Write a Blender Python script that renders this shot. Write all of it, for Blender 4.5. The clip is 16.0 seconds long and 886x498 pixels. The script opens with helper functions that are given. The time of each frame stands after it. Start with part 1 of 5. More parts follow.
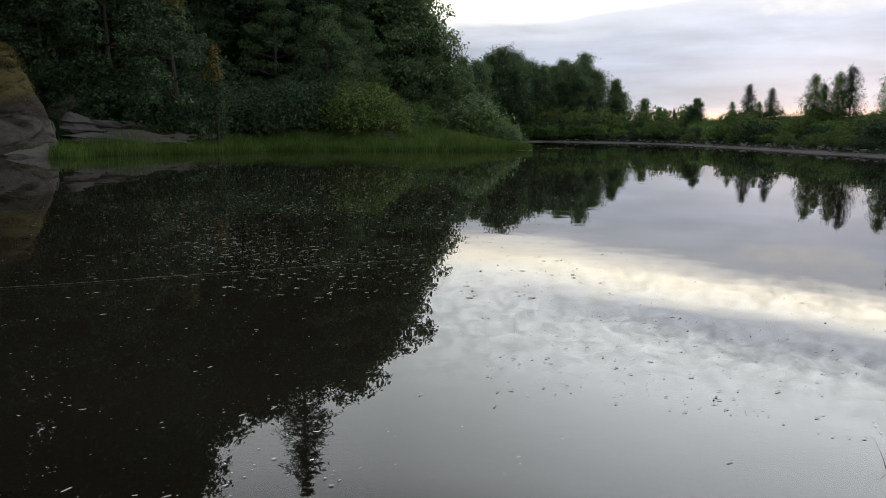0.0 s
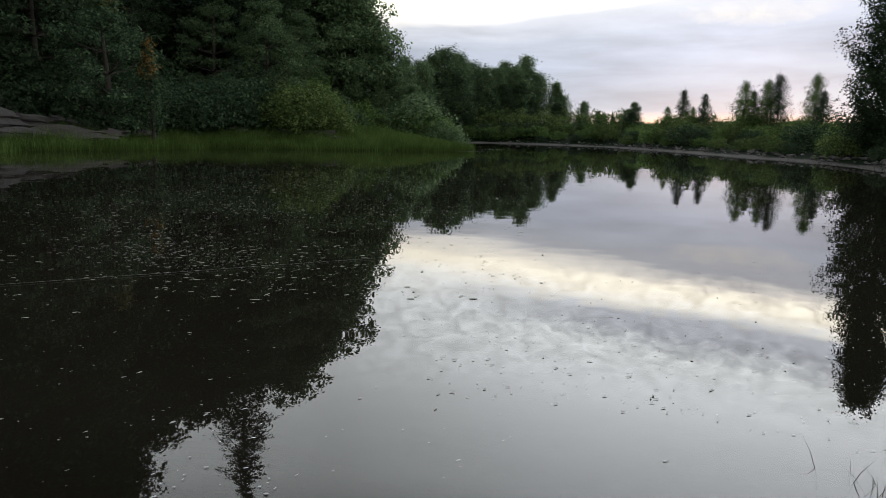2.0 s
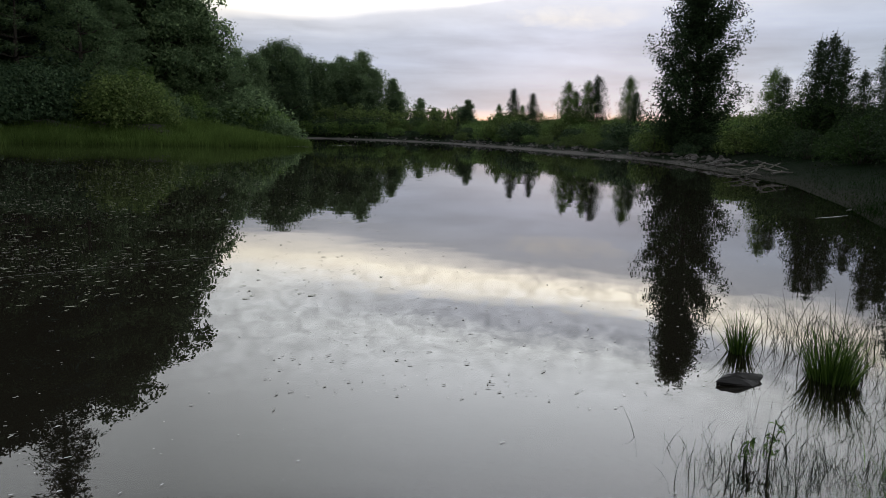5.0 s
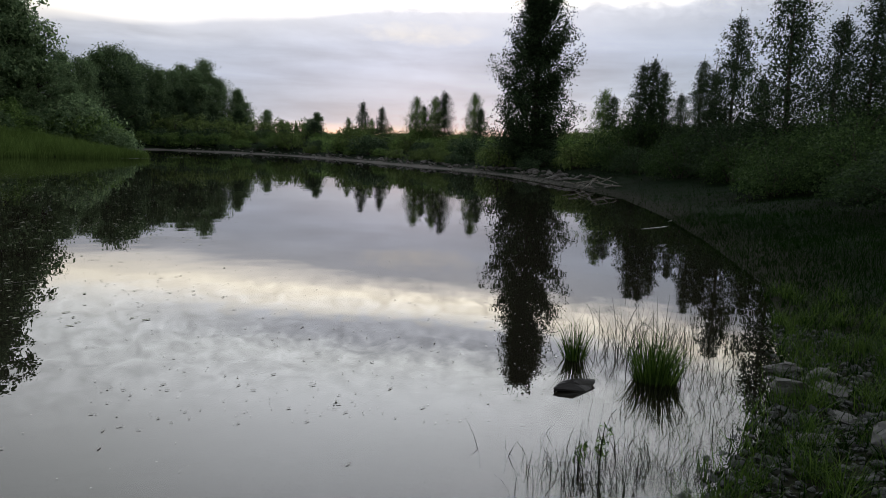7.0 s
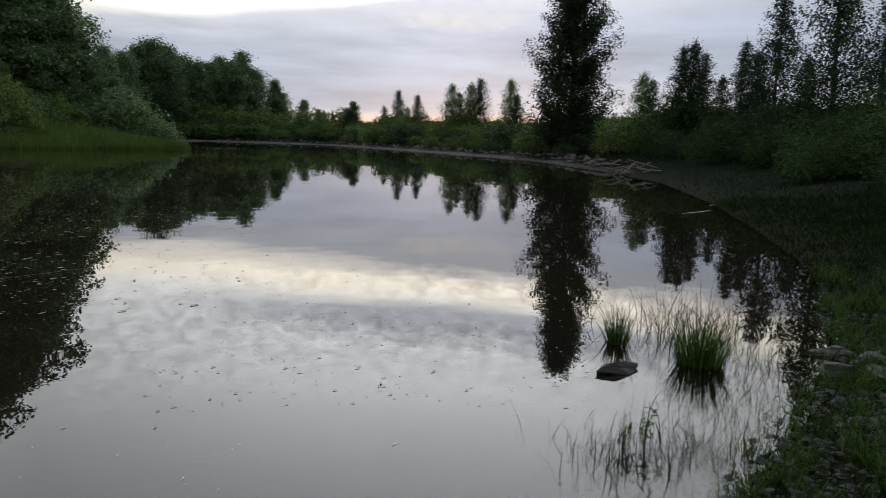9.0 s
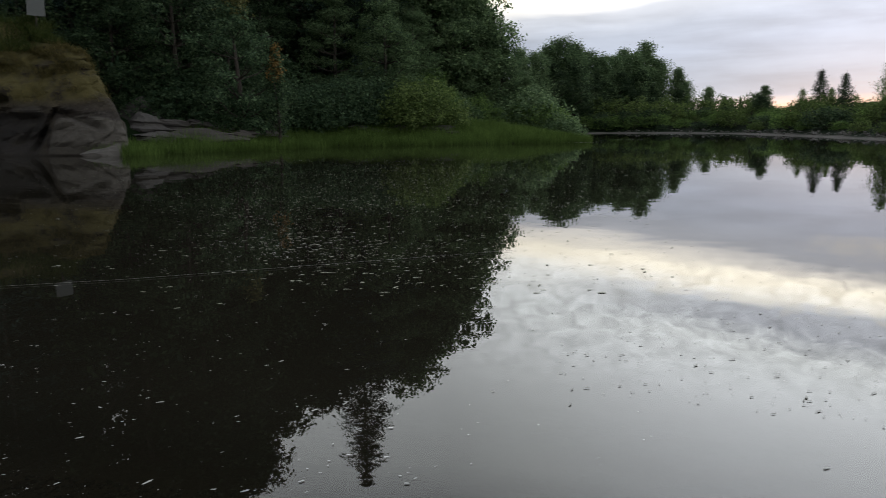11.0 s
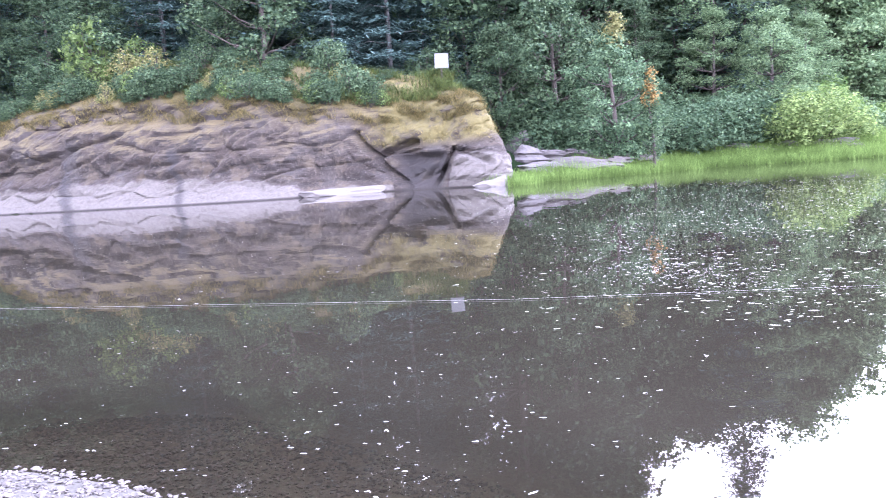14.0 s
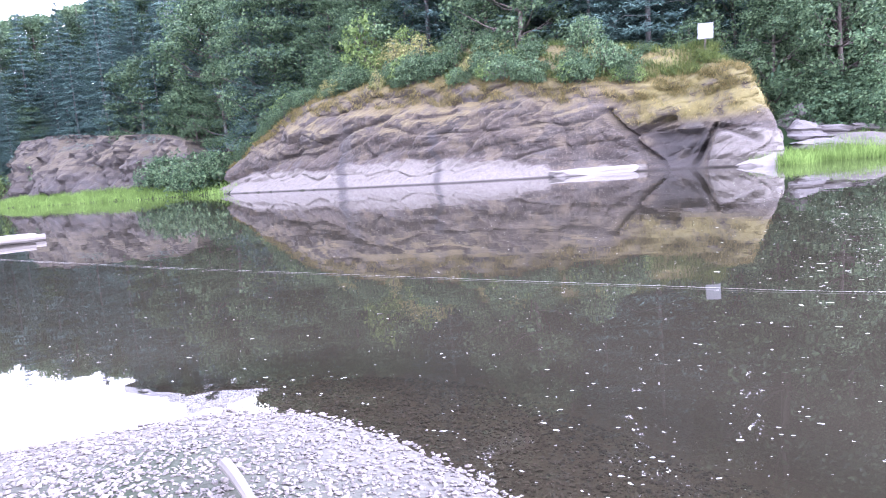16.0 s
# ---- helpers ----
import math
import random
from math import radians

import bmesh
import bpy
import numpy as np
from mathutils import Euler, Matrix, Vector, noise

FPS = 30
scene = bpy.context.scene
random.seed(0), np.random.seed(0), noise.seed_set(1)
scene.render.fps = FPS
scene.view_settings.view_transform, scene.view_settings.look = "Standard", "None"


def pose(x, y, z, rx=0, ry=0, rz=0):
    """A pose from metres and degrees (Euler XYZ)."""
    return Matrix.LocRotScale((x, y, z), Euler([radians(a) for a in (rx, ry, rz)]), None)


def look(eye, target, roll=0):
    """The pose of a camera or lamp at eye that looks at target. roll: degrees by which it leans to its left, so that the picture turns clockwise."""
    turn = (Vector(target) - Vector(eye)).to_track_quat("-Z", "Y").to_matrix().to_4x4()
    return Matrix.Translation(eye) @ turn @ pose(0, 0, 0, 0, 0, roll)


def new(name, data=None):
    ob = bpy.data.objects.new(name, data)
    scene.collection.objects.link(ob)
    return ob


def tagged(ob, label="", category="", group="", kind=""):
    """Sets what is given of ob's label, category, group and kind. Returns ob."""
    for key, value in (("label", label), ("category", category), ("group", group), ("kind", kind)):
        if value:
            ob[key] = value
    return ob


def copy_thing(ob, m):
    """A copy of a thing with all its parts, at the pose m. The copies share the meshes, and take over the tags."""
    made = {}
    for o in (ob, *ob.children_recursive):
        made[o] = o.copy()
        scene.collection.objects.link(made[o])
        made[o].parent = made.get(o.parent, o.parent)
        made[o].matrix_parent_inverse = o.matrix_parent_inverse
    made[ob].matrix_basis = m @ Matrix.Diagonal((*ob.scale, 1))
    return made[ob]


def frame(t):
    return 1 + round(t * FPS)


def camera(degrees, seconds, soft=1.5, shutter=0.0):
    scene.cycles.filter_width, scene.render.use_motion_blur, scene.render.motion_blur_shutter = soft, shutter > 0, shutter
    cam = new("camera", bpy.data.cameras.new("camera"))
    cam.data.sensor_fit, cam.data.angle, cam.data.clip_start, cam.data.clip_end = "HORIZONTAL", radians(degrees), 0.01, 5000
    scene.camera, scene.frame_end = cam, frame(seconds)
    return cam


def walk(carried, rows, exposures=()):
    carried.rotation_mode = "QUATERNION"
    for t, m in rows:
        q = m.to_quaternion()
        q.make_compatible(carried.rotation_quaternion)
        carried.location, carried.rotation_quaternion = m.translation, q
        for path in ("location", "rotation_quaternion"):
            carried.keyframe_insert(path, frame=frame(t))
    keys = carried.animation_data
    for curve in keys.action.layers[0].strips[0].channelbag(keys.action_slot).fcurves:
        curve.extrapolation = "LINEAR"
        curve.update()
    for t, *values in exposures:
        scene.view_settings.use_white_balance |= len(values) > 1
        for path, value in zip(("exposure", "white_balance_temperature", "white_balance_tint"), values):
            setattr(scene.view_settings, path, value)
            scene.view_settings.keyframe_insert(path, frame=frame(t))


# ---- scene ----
cam = camera(63.53, 16.0, soft=0.75, shutter=0.25)
# seconds, place in metres, then degrees to the left of north, above the level, and of lean
PATH = [
    (0.0, 0.041, -0.060, 1.711, 6.98, -9.45, 0.47),
    (0.5, 0.041, -0.050, 1.712, 7.18, -9.11, 0.47),
    (1.0, 0.042, -0.038, 1.713, 6.65, -9.15, 0.67),
    (1.5, 0.047, -0.040, 1.705, 4.87, -9.05, 1.14),
    (2.0, 0.050, -0.002, 1.705, 2.33, -9.36, 1.32),
    (2.5, 0.059, 0.017, 1.690, -0.58, -9.55, 1.27),
    (3.0, 0.062, 0.039, 1.684, -2.45, -9.54, 1.38),
    (3.5, 0.068, 0.049, 1.685, -4.51, -9.38, 1.39),
    (5.8, 0.102, 0.019, 1.683, -14.36, -9.82, 1.63),
    (6.0, 0.110, 0.021, 1.691, -15.46, -10.19, 1.46),
    (6.5, 0.126, 0.023, 1.708, -18.35, -8.45, 0.63),
    (7.0, 0.140, 0.024, 1.717, -22.36, -7.87, 2.40),
    (7.5, 0.153, 0.015, 1.717, -22.44, -8.90, 2.58),
    (8.0, 0.155, 0.006, 1.714, -23.82, -9.20, 2.36),
    (8.2, 0.153, 0.005, 1.712, -24.21, -9.19, 2.59),
    (10.3, -0.025, -0.003, 1.675, 0.63, -8.90, -0.48),
    (10.5, -0.028, 0.015, 1.681, 4.07, -9.63, -0.44),
    (11.0, -0.063, 0.022, 1.693, 11.66, -9.93, -0.55),
    (11.5, -0.069, 0.021, 1.681, 17.77, -9.16, -1.17),
    (12.0, -0.078, 0.033, 1.689, 22.78, -9.14, -1.80),
    (12.5, -0.084, 0.040, 1.689, 25.94, -7.47, -1.76),
    (13.0, -0.096, 0.026, 1.694, 29.60, -7.18, -2.55),
    (13.5, -0.120, -0.003, 1.706, 34.49, -6.72, -3.53),
    (14.0, -0.116, 0.003, 1.702, 40.99, -6.78, -4.05),
    (14.5, -0.133, -0.015, 1.701, 44.77, -6.13, -3.23),
    (15.0, -0.137, -0.036, 1.703, 50.81, -6.50, -3.77),
    (15.5, -0.165, -0.059, 1.702, 56.72, -6.09, -3.87),
    (16.0, -0.161, -0.058, 1.710, 60.77, -6.95, -4.41),
]


def aim(x, y, z, yaw, pitch, roll):
    a, b = radians(yaw), radians(pitch)
    way = Vector((-math.sin(a) * math.cos(b), math.cos(a) * math.cos(b), math.sin(b)))
    return look((x, y, z), Vector((x, y, z)) + 10 * way, roll)


# seconds, stops, kelvin, tint
EXPOSURES = [(0, -0.25, 6500, 7), (3.5, -0.35, 6500, 8), (6, -0.5, 6500, 9), (8.2, -0.5, 6500, 9), (10.3, -0.5, 6500, 7), (11, -0.3, 6500, 7), (11.5, 0.0, 6500, 8), (12, 0.85, 6500, 12), (12.5, 1.65, 6400, 14),
             (13, 2.5, 5900, 23), (13.5, 3.5, 5600, 31), (14.0, 4.0, 5500, 36), (14.5, 4.25, 5450, 36), (16, 4.1, 5550, 35)]
walk(cam, [(t, aim(*row)) for t, *row in PATH], EXPOSURES)

# ---- world, sun ----
# dusk under cloud: the sun stands just below the horizon, so the sky alone lights the place
SUN_AZ, SUN_EL = 22, 1.5
world = bpy.data.worlds.new("world")
scene.world = world
world.use_nodes = True


class Nodes:
    """A short hand for node trees."""

    def __init__(self, tree):
        self.tree = tree
        tree.nodes.clear()

    def add(self, kind, **inputs):
        n = self.tree.nodes.new(kind)
        for key, value in inputs.items():
            self.put(n, key, value)
        return n

    def put(self, n, key, value):
        slot = n.inputs[int(key[1:])] if key[0] == "i" and key[1:].isdigit() else n.inputs[key.replace("_", " ")]
        if isinstance(value, bpy.types.NodeSocket):
            self.tree.links.new(value, slot)
        else:
            slot.default_value = value

    def math(self, op, a, b=0.0, clamp=False):
        n = self.add("ShaderNodeMath", i0=a, i1=b)
        n.operation, n.use_clamp = op, clamp
        return n.outputs[0]

    def mix(self, fac, a, b, blend="MIX"):
        n = self.tree.nodes.new("ShaderNodeMix")
        n.data_type, n.blend_type = "RGBA", blend
        for slot, value in ((0, fac), (6, a), (7, b)):
            if isinstance(value, bpy.types.NodeSocket):
                self.tree.links.new(value, n.inputs[slot])
            else:
                n.inputs[slot].default_value = value if slot == 0 or len(value) == 4 else (*value, 1)
        return n.outputs[2]

    def ramp(self, fac, stops):
        n = self.add("ShaderNodeValToRGB", Fac=fac)
        while len(n.color_ramp.elements) < len(stops):
            n.color_ramp.elements.new(0.5)
        for e, (at, c) in zip(n.color_ramp.elements, stops):
            e.position = at
            e.color = (c, c, c, 1) if isinstance(c, (int, float)) else (*c, 1)
        return n.outputs[0]

    def noise(self, vector, scale, detail=4.0, rough=0.55, distort=0.0):
        n = self.add("ShaderNodeTexNoise", Scale=scale, Detail=detail, Roughness=rough, Distortion=distort)
        if vector is not None:
            self.put(n, "Vector", vector)
        return n.outputs[0]

    def maprange(self, v, a, b, c=0.0, d=1.0):
        n = self.add("ShaderNodeMapRange", i0=v, i1=a, i2=b, i3=c, i4=d)
        return n.outputs[0]


def build_sky():
    n = Nodes(world.node_tree)
    way = n.add("ShaderNodeTexCoord").outputs["Generated"]
    xyz = n.add("ShaderNodeSeparateXYZ", Vector=way).outputs
    sky = n.add("ShaderNodeTexSky")
    sky.sky_type, sky.sun_disc = "NISHITA", False
    sky.sun_elevation, sky.sun_rotation = radians(SUN_EL), radians(SUN_AZ)
    clear = n.mix(1.0, sky.outputs[0], (0.10, 0.10, 0.10), "MULTIPLY")
    # the cloud sheet, by degrees round and above the horizon
    up = n.math("MAXIMUM", xyz[2], 0.0)
    turn = n.math("ARCTAN2", xyz[0], xyz[1])
    rise = n.math("ARCSINE", up)
    place = n.add("ShaderNodeCombineXYZ", X=turn, Y=n.math("MULTIPLY", rise, 3.0)).outputs[0]
    puffs = n.add("ShaderNodeCombineXYZ", X=turn, Y=n.math("MULTIPLY", rise, 1.9)).outputs[0]
    big = n.noise(place, 3.2, 4.0, 0.5, 0.4)
    fine = n.noise(puffs, 34.0, 5.0, 0.62, 0.5)
    # bands of the sheet by height above the horizon
    ragged = n.math("MULTIPLY", n.maprange(up, 0.17, 0.22), n.maprange(up, 0.36, 0.28))
    lift = n.math("ADD", n.math("SUBTRACT", n.math("ADD", up, 0.011), n.math("MULTIPLY", xyz[0], 0.09)), n.math("MULTIPLY", n.math("SUBTRACT", big, 0.5), 0.05))
    lift = n.math("ADD", lift, n.math("MULTIPLY", n.math("SUBTRACT", fine, 0.5), n.math("MULTIPLY", ragged, 0.04)))
    band = n.ramp(lift, [(0.0, (0.222, 0.236, 0.26)), (0.04, (0.182, 0.202, 0.238)), (0.09, (0.188, 0.205, 0.248)), (0.12, (0.212, 0.225, 0.265)), (0.152, (0.285, 0.285, 0.31)), (0.172, (0.66, 0.60, 0.54)),
                         (0.19, (1.05, 0.93, 0.76)), (0.208, (1.04, 0.96, 0.86)), (0.226, (0.52, 0.52, 0.56)), (0.244, (0.50, 0.50, 0.54)), (0.275, (0.98, 0.97, 0.96)),
                         (0.33, (1.26, 1.25, 1.27)), (0.47, (1.22, 1.21, 1.25)), (0.62, (0.48, 0.49, 0.53)), (1.0, (0.29, 0.305, 0.35))])
    # brighter towards where the sun went down
    az = radians(SUN_AZ)
    flat = n.math("SQRT", n.math("MAXIMUM", n.math("SUBTRACT", 1.0, n.math("MULTIPLY", xyz[2], xyz[2])), 0.01))
    toward = n.math("DIVIDE", n.math("ADD", n.math("MULTIPLY", xyz[0], math.sin(az)), n.math("MULTIPLY", xyz[1], math.cos(az))), flat)
    plain_sheet = n.ramp(lift, [(0.15, (0.44, 0.41, 0.40)), (0.182, (1.05, 0.94, 0.78)), (0.208, (1.0, 0.95, 0.88)), (0.25, (0.92, 0.91, 0.90)), (0.33, (1.1, 1.09, 1.09)), (0.47, (1.15, 1.15, 1.14)), (0.62, (0.48, 0.49, 0.53)), (1.0, (0.29, 0.305, 0.35))])
    side = n.math("MULTIPLY", n.maprange(toward, 0.985, 0.90), n.maprange(lift, 0.2, 0.212))
    band = n.mix(side, band, plain_sheet)
    band = n.mix(1.0, band, (3.38, 3.5, 3.62), "MULTIPLY")
    glow = n.math("ADD", n.maprange(toward, -1.0, 0.84, 0.29, 0.78), n.maprange(toward, 0.84, 1.0, 0.0, 0.52))
    puff = n.math("ADD", 1.0, n.math("MULTIPLY", n.math("SUBTRACT", fine, 0.5), n.math("ADD", 0.1, n.math("MULTIPLY", ragged, 1.05))))
    streak = n.noise(n.add("ShaderNodeCombineXYZ", X=turn, Y=n.math("MULTIPLY", rise, 7.0)).outputs[0], 4.5, 4.0, 0.5, 0.3)
    streak = n.math("ADD", 1.0, n.math("MULTIPLY", n.math("SUBTRACT", streak, 0.5), n.maprange(up, 0.19, 0.13, 0.0, 0.9)))
    glow = n.math("MULTIPLY", n.math("MULTIPLY", glow, puff), streak)
    cloud = n.mix(1.0, band, n.add("ShaderNodeCombineColor", Red=glow, Green=glow, Blue=glow).outputs[0], "MULTIPLY")
    # a bright gap in the sheet, and the last light along the horizon
    across = n.math("DIVIDE", n.math("SUBTRACT", turn, radians(20.2)), radians(3.4))
    above = n.math("DIVIDE", n.math("SUBTRACT", rise, radians(8.8)), radians(0.6))
    gap = n.math("ADD", n.math("ADD", n.math("MULTIPLY", across, across), n.math("MULTIPLY", above, above)), n.math("MULTIPLY", n.math("SUBTRACT", fine, 0.5), 6.0))
    cloud = n.mix(n.math("MULTIPLY", n.maprange(gap, 2.6, -1.4), 0.55), cloud, (1.75, 1.65, 1.5))
    last = n.math("MULTIPLY", n.maprange(up, 0.032, 0.008), n.maprange(toward, 0.955, 0.99))
    cloud = n.mix(last, cloud, (2.4, 1.45, 0.85))
    both = n.mix(0.88, clear, cloud)
    ground = n.mix(n.maprange(xyz[2], -0.02, 0.0), (0.05, 0.06, 0.05), both)
    out = n.add("ShaderNodeBackground", Color=ground, Strength=1.0)
    n.add("ShaderNodeOutputWorld", Surface=out.outputs[0])


build_sky()

# ---- materials ----


def material(name):
    m = bpy.data.materials.new(name)
    m.use_nodes = True
    return m, Nodes(m.node_tree)


def finish(n, color, rough=0.8, bump=None, strength=0.3, distance=0.02, gloss=0.25, **more):
    b = n.add("ShaderNodeBsdfPrincipled", Base_Color=color, Roughness=rough, Specular_IOR_Level=gloss, **more)
    if bump is not None:
        b_node = n.add("ShaderNodeBump", Height=bump, Strength=strength, Distance=distance)
        n.put(b, "Normal", b_node.outputs[0])
    return n.add("ShaderNodeOutputMaterial", Surface=b.outputs[0])


def leaves(name, dark, light, through_light=0.3, patches=0.0, upward=0.0):
    m, n = material(name)
    island = n.add("ShaderNodeNewGeometry").outputs["Random Per Island"]
    thing = n.add("ShaderNodeObjectInfo").outputs["Random"]
    c = n.mix(n.math("POWER", island, 1.8), tuple(0.8 * a for a in dark), tuple(1.15 * a for a in light))
    c = n.mix(n.maprange(thing, 0, 1, 0.0, 0.45), c, tuple(0.55 * a for a in dark))
    if patches:
        p = n.add("ShaderNodeNewGeometry").outputs["Position"]
        c = n.mix(n.math("MULTIPLY", n.maprange(n.noise(p, 0.45, 4, 0.6), 0.4, 0.62), patches), c, tuple(0.45 * a for a in dark))
    a = n.add("ShaderNodeBsdfPrincipled", Base_Color=c, Roughness=0.65)
    n.put(a, "Specular IOR Level", 0.0 if upward else 0.12)
    t = n.add("ShaderNodeBsdfTranslucent", Color=c)
    if upward:
        # soft blades that bend over: shaded as a sward rather than one by one
        way = n.add("ShaderNodeMix", i0=upward)
        way.data_type = "VECTOR"
        n.put(way, "i4", n.add("ShaderNodeNewGeometry").outputs["Normal"])
        way.inputs[5].default_value = (0, 0, 1)
        way.inputs[0].default_value = upward
        n.put(a, "Normal", way.outputs[1])
    both = n.add("ShaderNodeMixShader", Fac=through_light, i1=a.outputs[0], i2=t.outputs[0])
    n.add("ShaderNodeOutputMaterial", Surface=both.outputs[0])
    return m


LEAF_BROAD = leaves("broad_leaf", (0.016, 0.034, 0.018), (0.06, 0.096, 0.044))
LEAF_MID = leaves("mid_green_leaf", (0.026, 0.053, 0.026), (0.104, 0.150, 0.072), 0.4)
LEAF_FRESH = leaves("fresh_leaf", (0.07, 0.115, 0.03), (0.20, 0.26, 0.085), 0.45)
# brighter than real leaves: light on the open side is put into the colour
LEAF_LIT = leaves("wood_edge_leaf", (0.075, 0.13, 0.06), (0.235, 0.32, 0.155), 0.5)
LEAF_NEEDLE = leaves("needles", (0.020, 0.044, 0.039), (0.083, 0.132, 0.11), 0.3)
LEAF_GROVE = leaves("grove_leaf", (0.044, 0.084, 0.042), (0.125, 0.185, 0.092), 0.4)
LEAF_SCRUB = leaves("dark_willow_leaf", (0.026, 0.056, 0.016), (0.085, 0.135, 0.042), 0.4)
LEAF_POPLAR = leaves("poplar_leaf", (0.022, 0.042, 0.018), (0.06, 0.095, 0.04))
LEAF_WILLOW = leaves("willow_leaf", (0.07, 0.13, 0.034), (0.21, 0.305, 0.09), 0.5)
LEAF_ORANGE = leaves("turning_leaf", (0.20, 0.13, 0.04), (0.36, 0.23, 0.08))
LEAF_GOLD = leaves("gold_green_leaf", (0.12, 0.13, 0.04), (0.24, 0.22, 0.09))
GRASS_BANK = leaves("bank_grass", (0.088, 0.145, 0.034), (0.18, 0.26, 0.072), 0.35, 0.6, 0.6)
# this green is taken almost to black to hold the low bank's shade
GRASS_SHADED = leaves("shore_grass", (0.005, 0.017, 0.002), (0.013, 0.036, 0.004), 0.15, 0.6, 0.9)
GRASS_DRY = leaves("dry_grass", (0.075, 0.068, 0.025), (0.19, 0.152, 0.062), 0.25, 0.0, 0.6)
GRASS_TOP = leaves("bluff_top_grass", (0.035, 0.06, 0.014), (0.12, 0.135, 0.035), 0.3)
REED = leaves("reed_green", (0.024, 0.055, 0.009), (0.09, 0.15, 0.024), 0.3)
STALK = leaves("bare_stalk", (0.004, 0.006, 0.002), (0.014, 0.017, 0.006), 0.1)


def bark():
    m, n = material("bark")
    p = n.add("ShaderNodeTexCoord").outputs["Object"]
    g = n.add("ShaderNodeMapping", Vector=p)
    g.inputs["Scale"].default_value = (6, 6, 1.2)
    f = n.noise(g.outputs[0], 3.0, 6)
    finish(n, n.mix(f, (0.025, 0.02, 0.016), (0.085, 0.072, 0.06)), 0.9, f, 0.6, 0.03)
    return m


def driftwood(name, dark, light):
    m, n = material(name)
    p = n.add("ShaderNodeTexCoord").outputs["Object"]
    g = n.add("ShaderNodeMapping", Vector=p)
    g.inputs["Scale"].default_value = (1.0, 14, 14)
    f = n.noise(g.outputs[0], 2.0, 6)
    finish(n, n.mix(f, dark, light), 0.85, f, 0.5, 0.01)
    return m


def soil():
    m, n = material("soil_and_litter")
    p = n.add("ShaderNodeTexCoord").outputs["Object"]
    a, b, z = n.noise(p, 0.25, 5), n.noise(p, 9.0, 6), n.add("ShaderNodeSeparateXYZ", Vector=p).outputs[2]
    # near-black soil: the shade under the bushes is put into its colour
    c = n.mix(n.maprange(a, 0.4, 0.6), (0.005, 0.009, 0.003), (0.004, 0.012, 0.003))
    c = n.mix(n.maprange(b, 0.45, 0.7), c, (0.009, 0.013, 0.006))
    # washed gravel and mud along the water; unwashed gravel darkened like the soil
    washed = n.add("ShaderNodeAttribute")
    washed.attribute_name = "washed"
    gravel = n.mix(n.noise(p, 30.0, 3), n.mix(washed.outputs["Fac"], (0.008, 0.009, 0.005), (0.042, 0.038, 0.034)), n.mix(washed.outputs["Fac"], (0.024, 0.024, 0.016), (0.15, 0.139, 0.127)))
    edge = n.math("ADD", z, n.math("MULTIPLY", n.math("SUBTRACT", a, 0.5), 0.4))
    c = n.mix(n.maprange(edge, 0.08, 0.22), gravel, c)
    c = n.mix(n.maprange(z, -0.5, -0.03), (0.15, 0.128, 0.098), c)
    finish(n, c, 1.0, b, 0.5, 0.05, gloss=0.04)
    return m


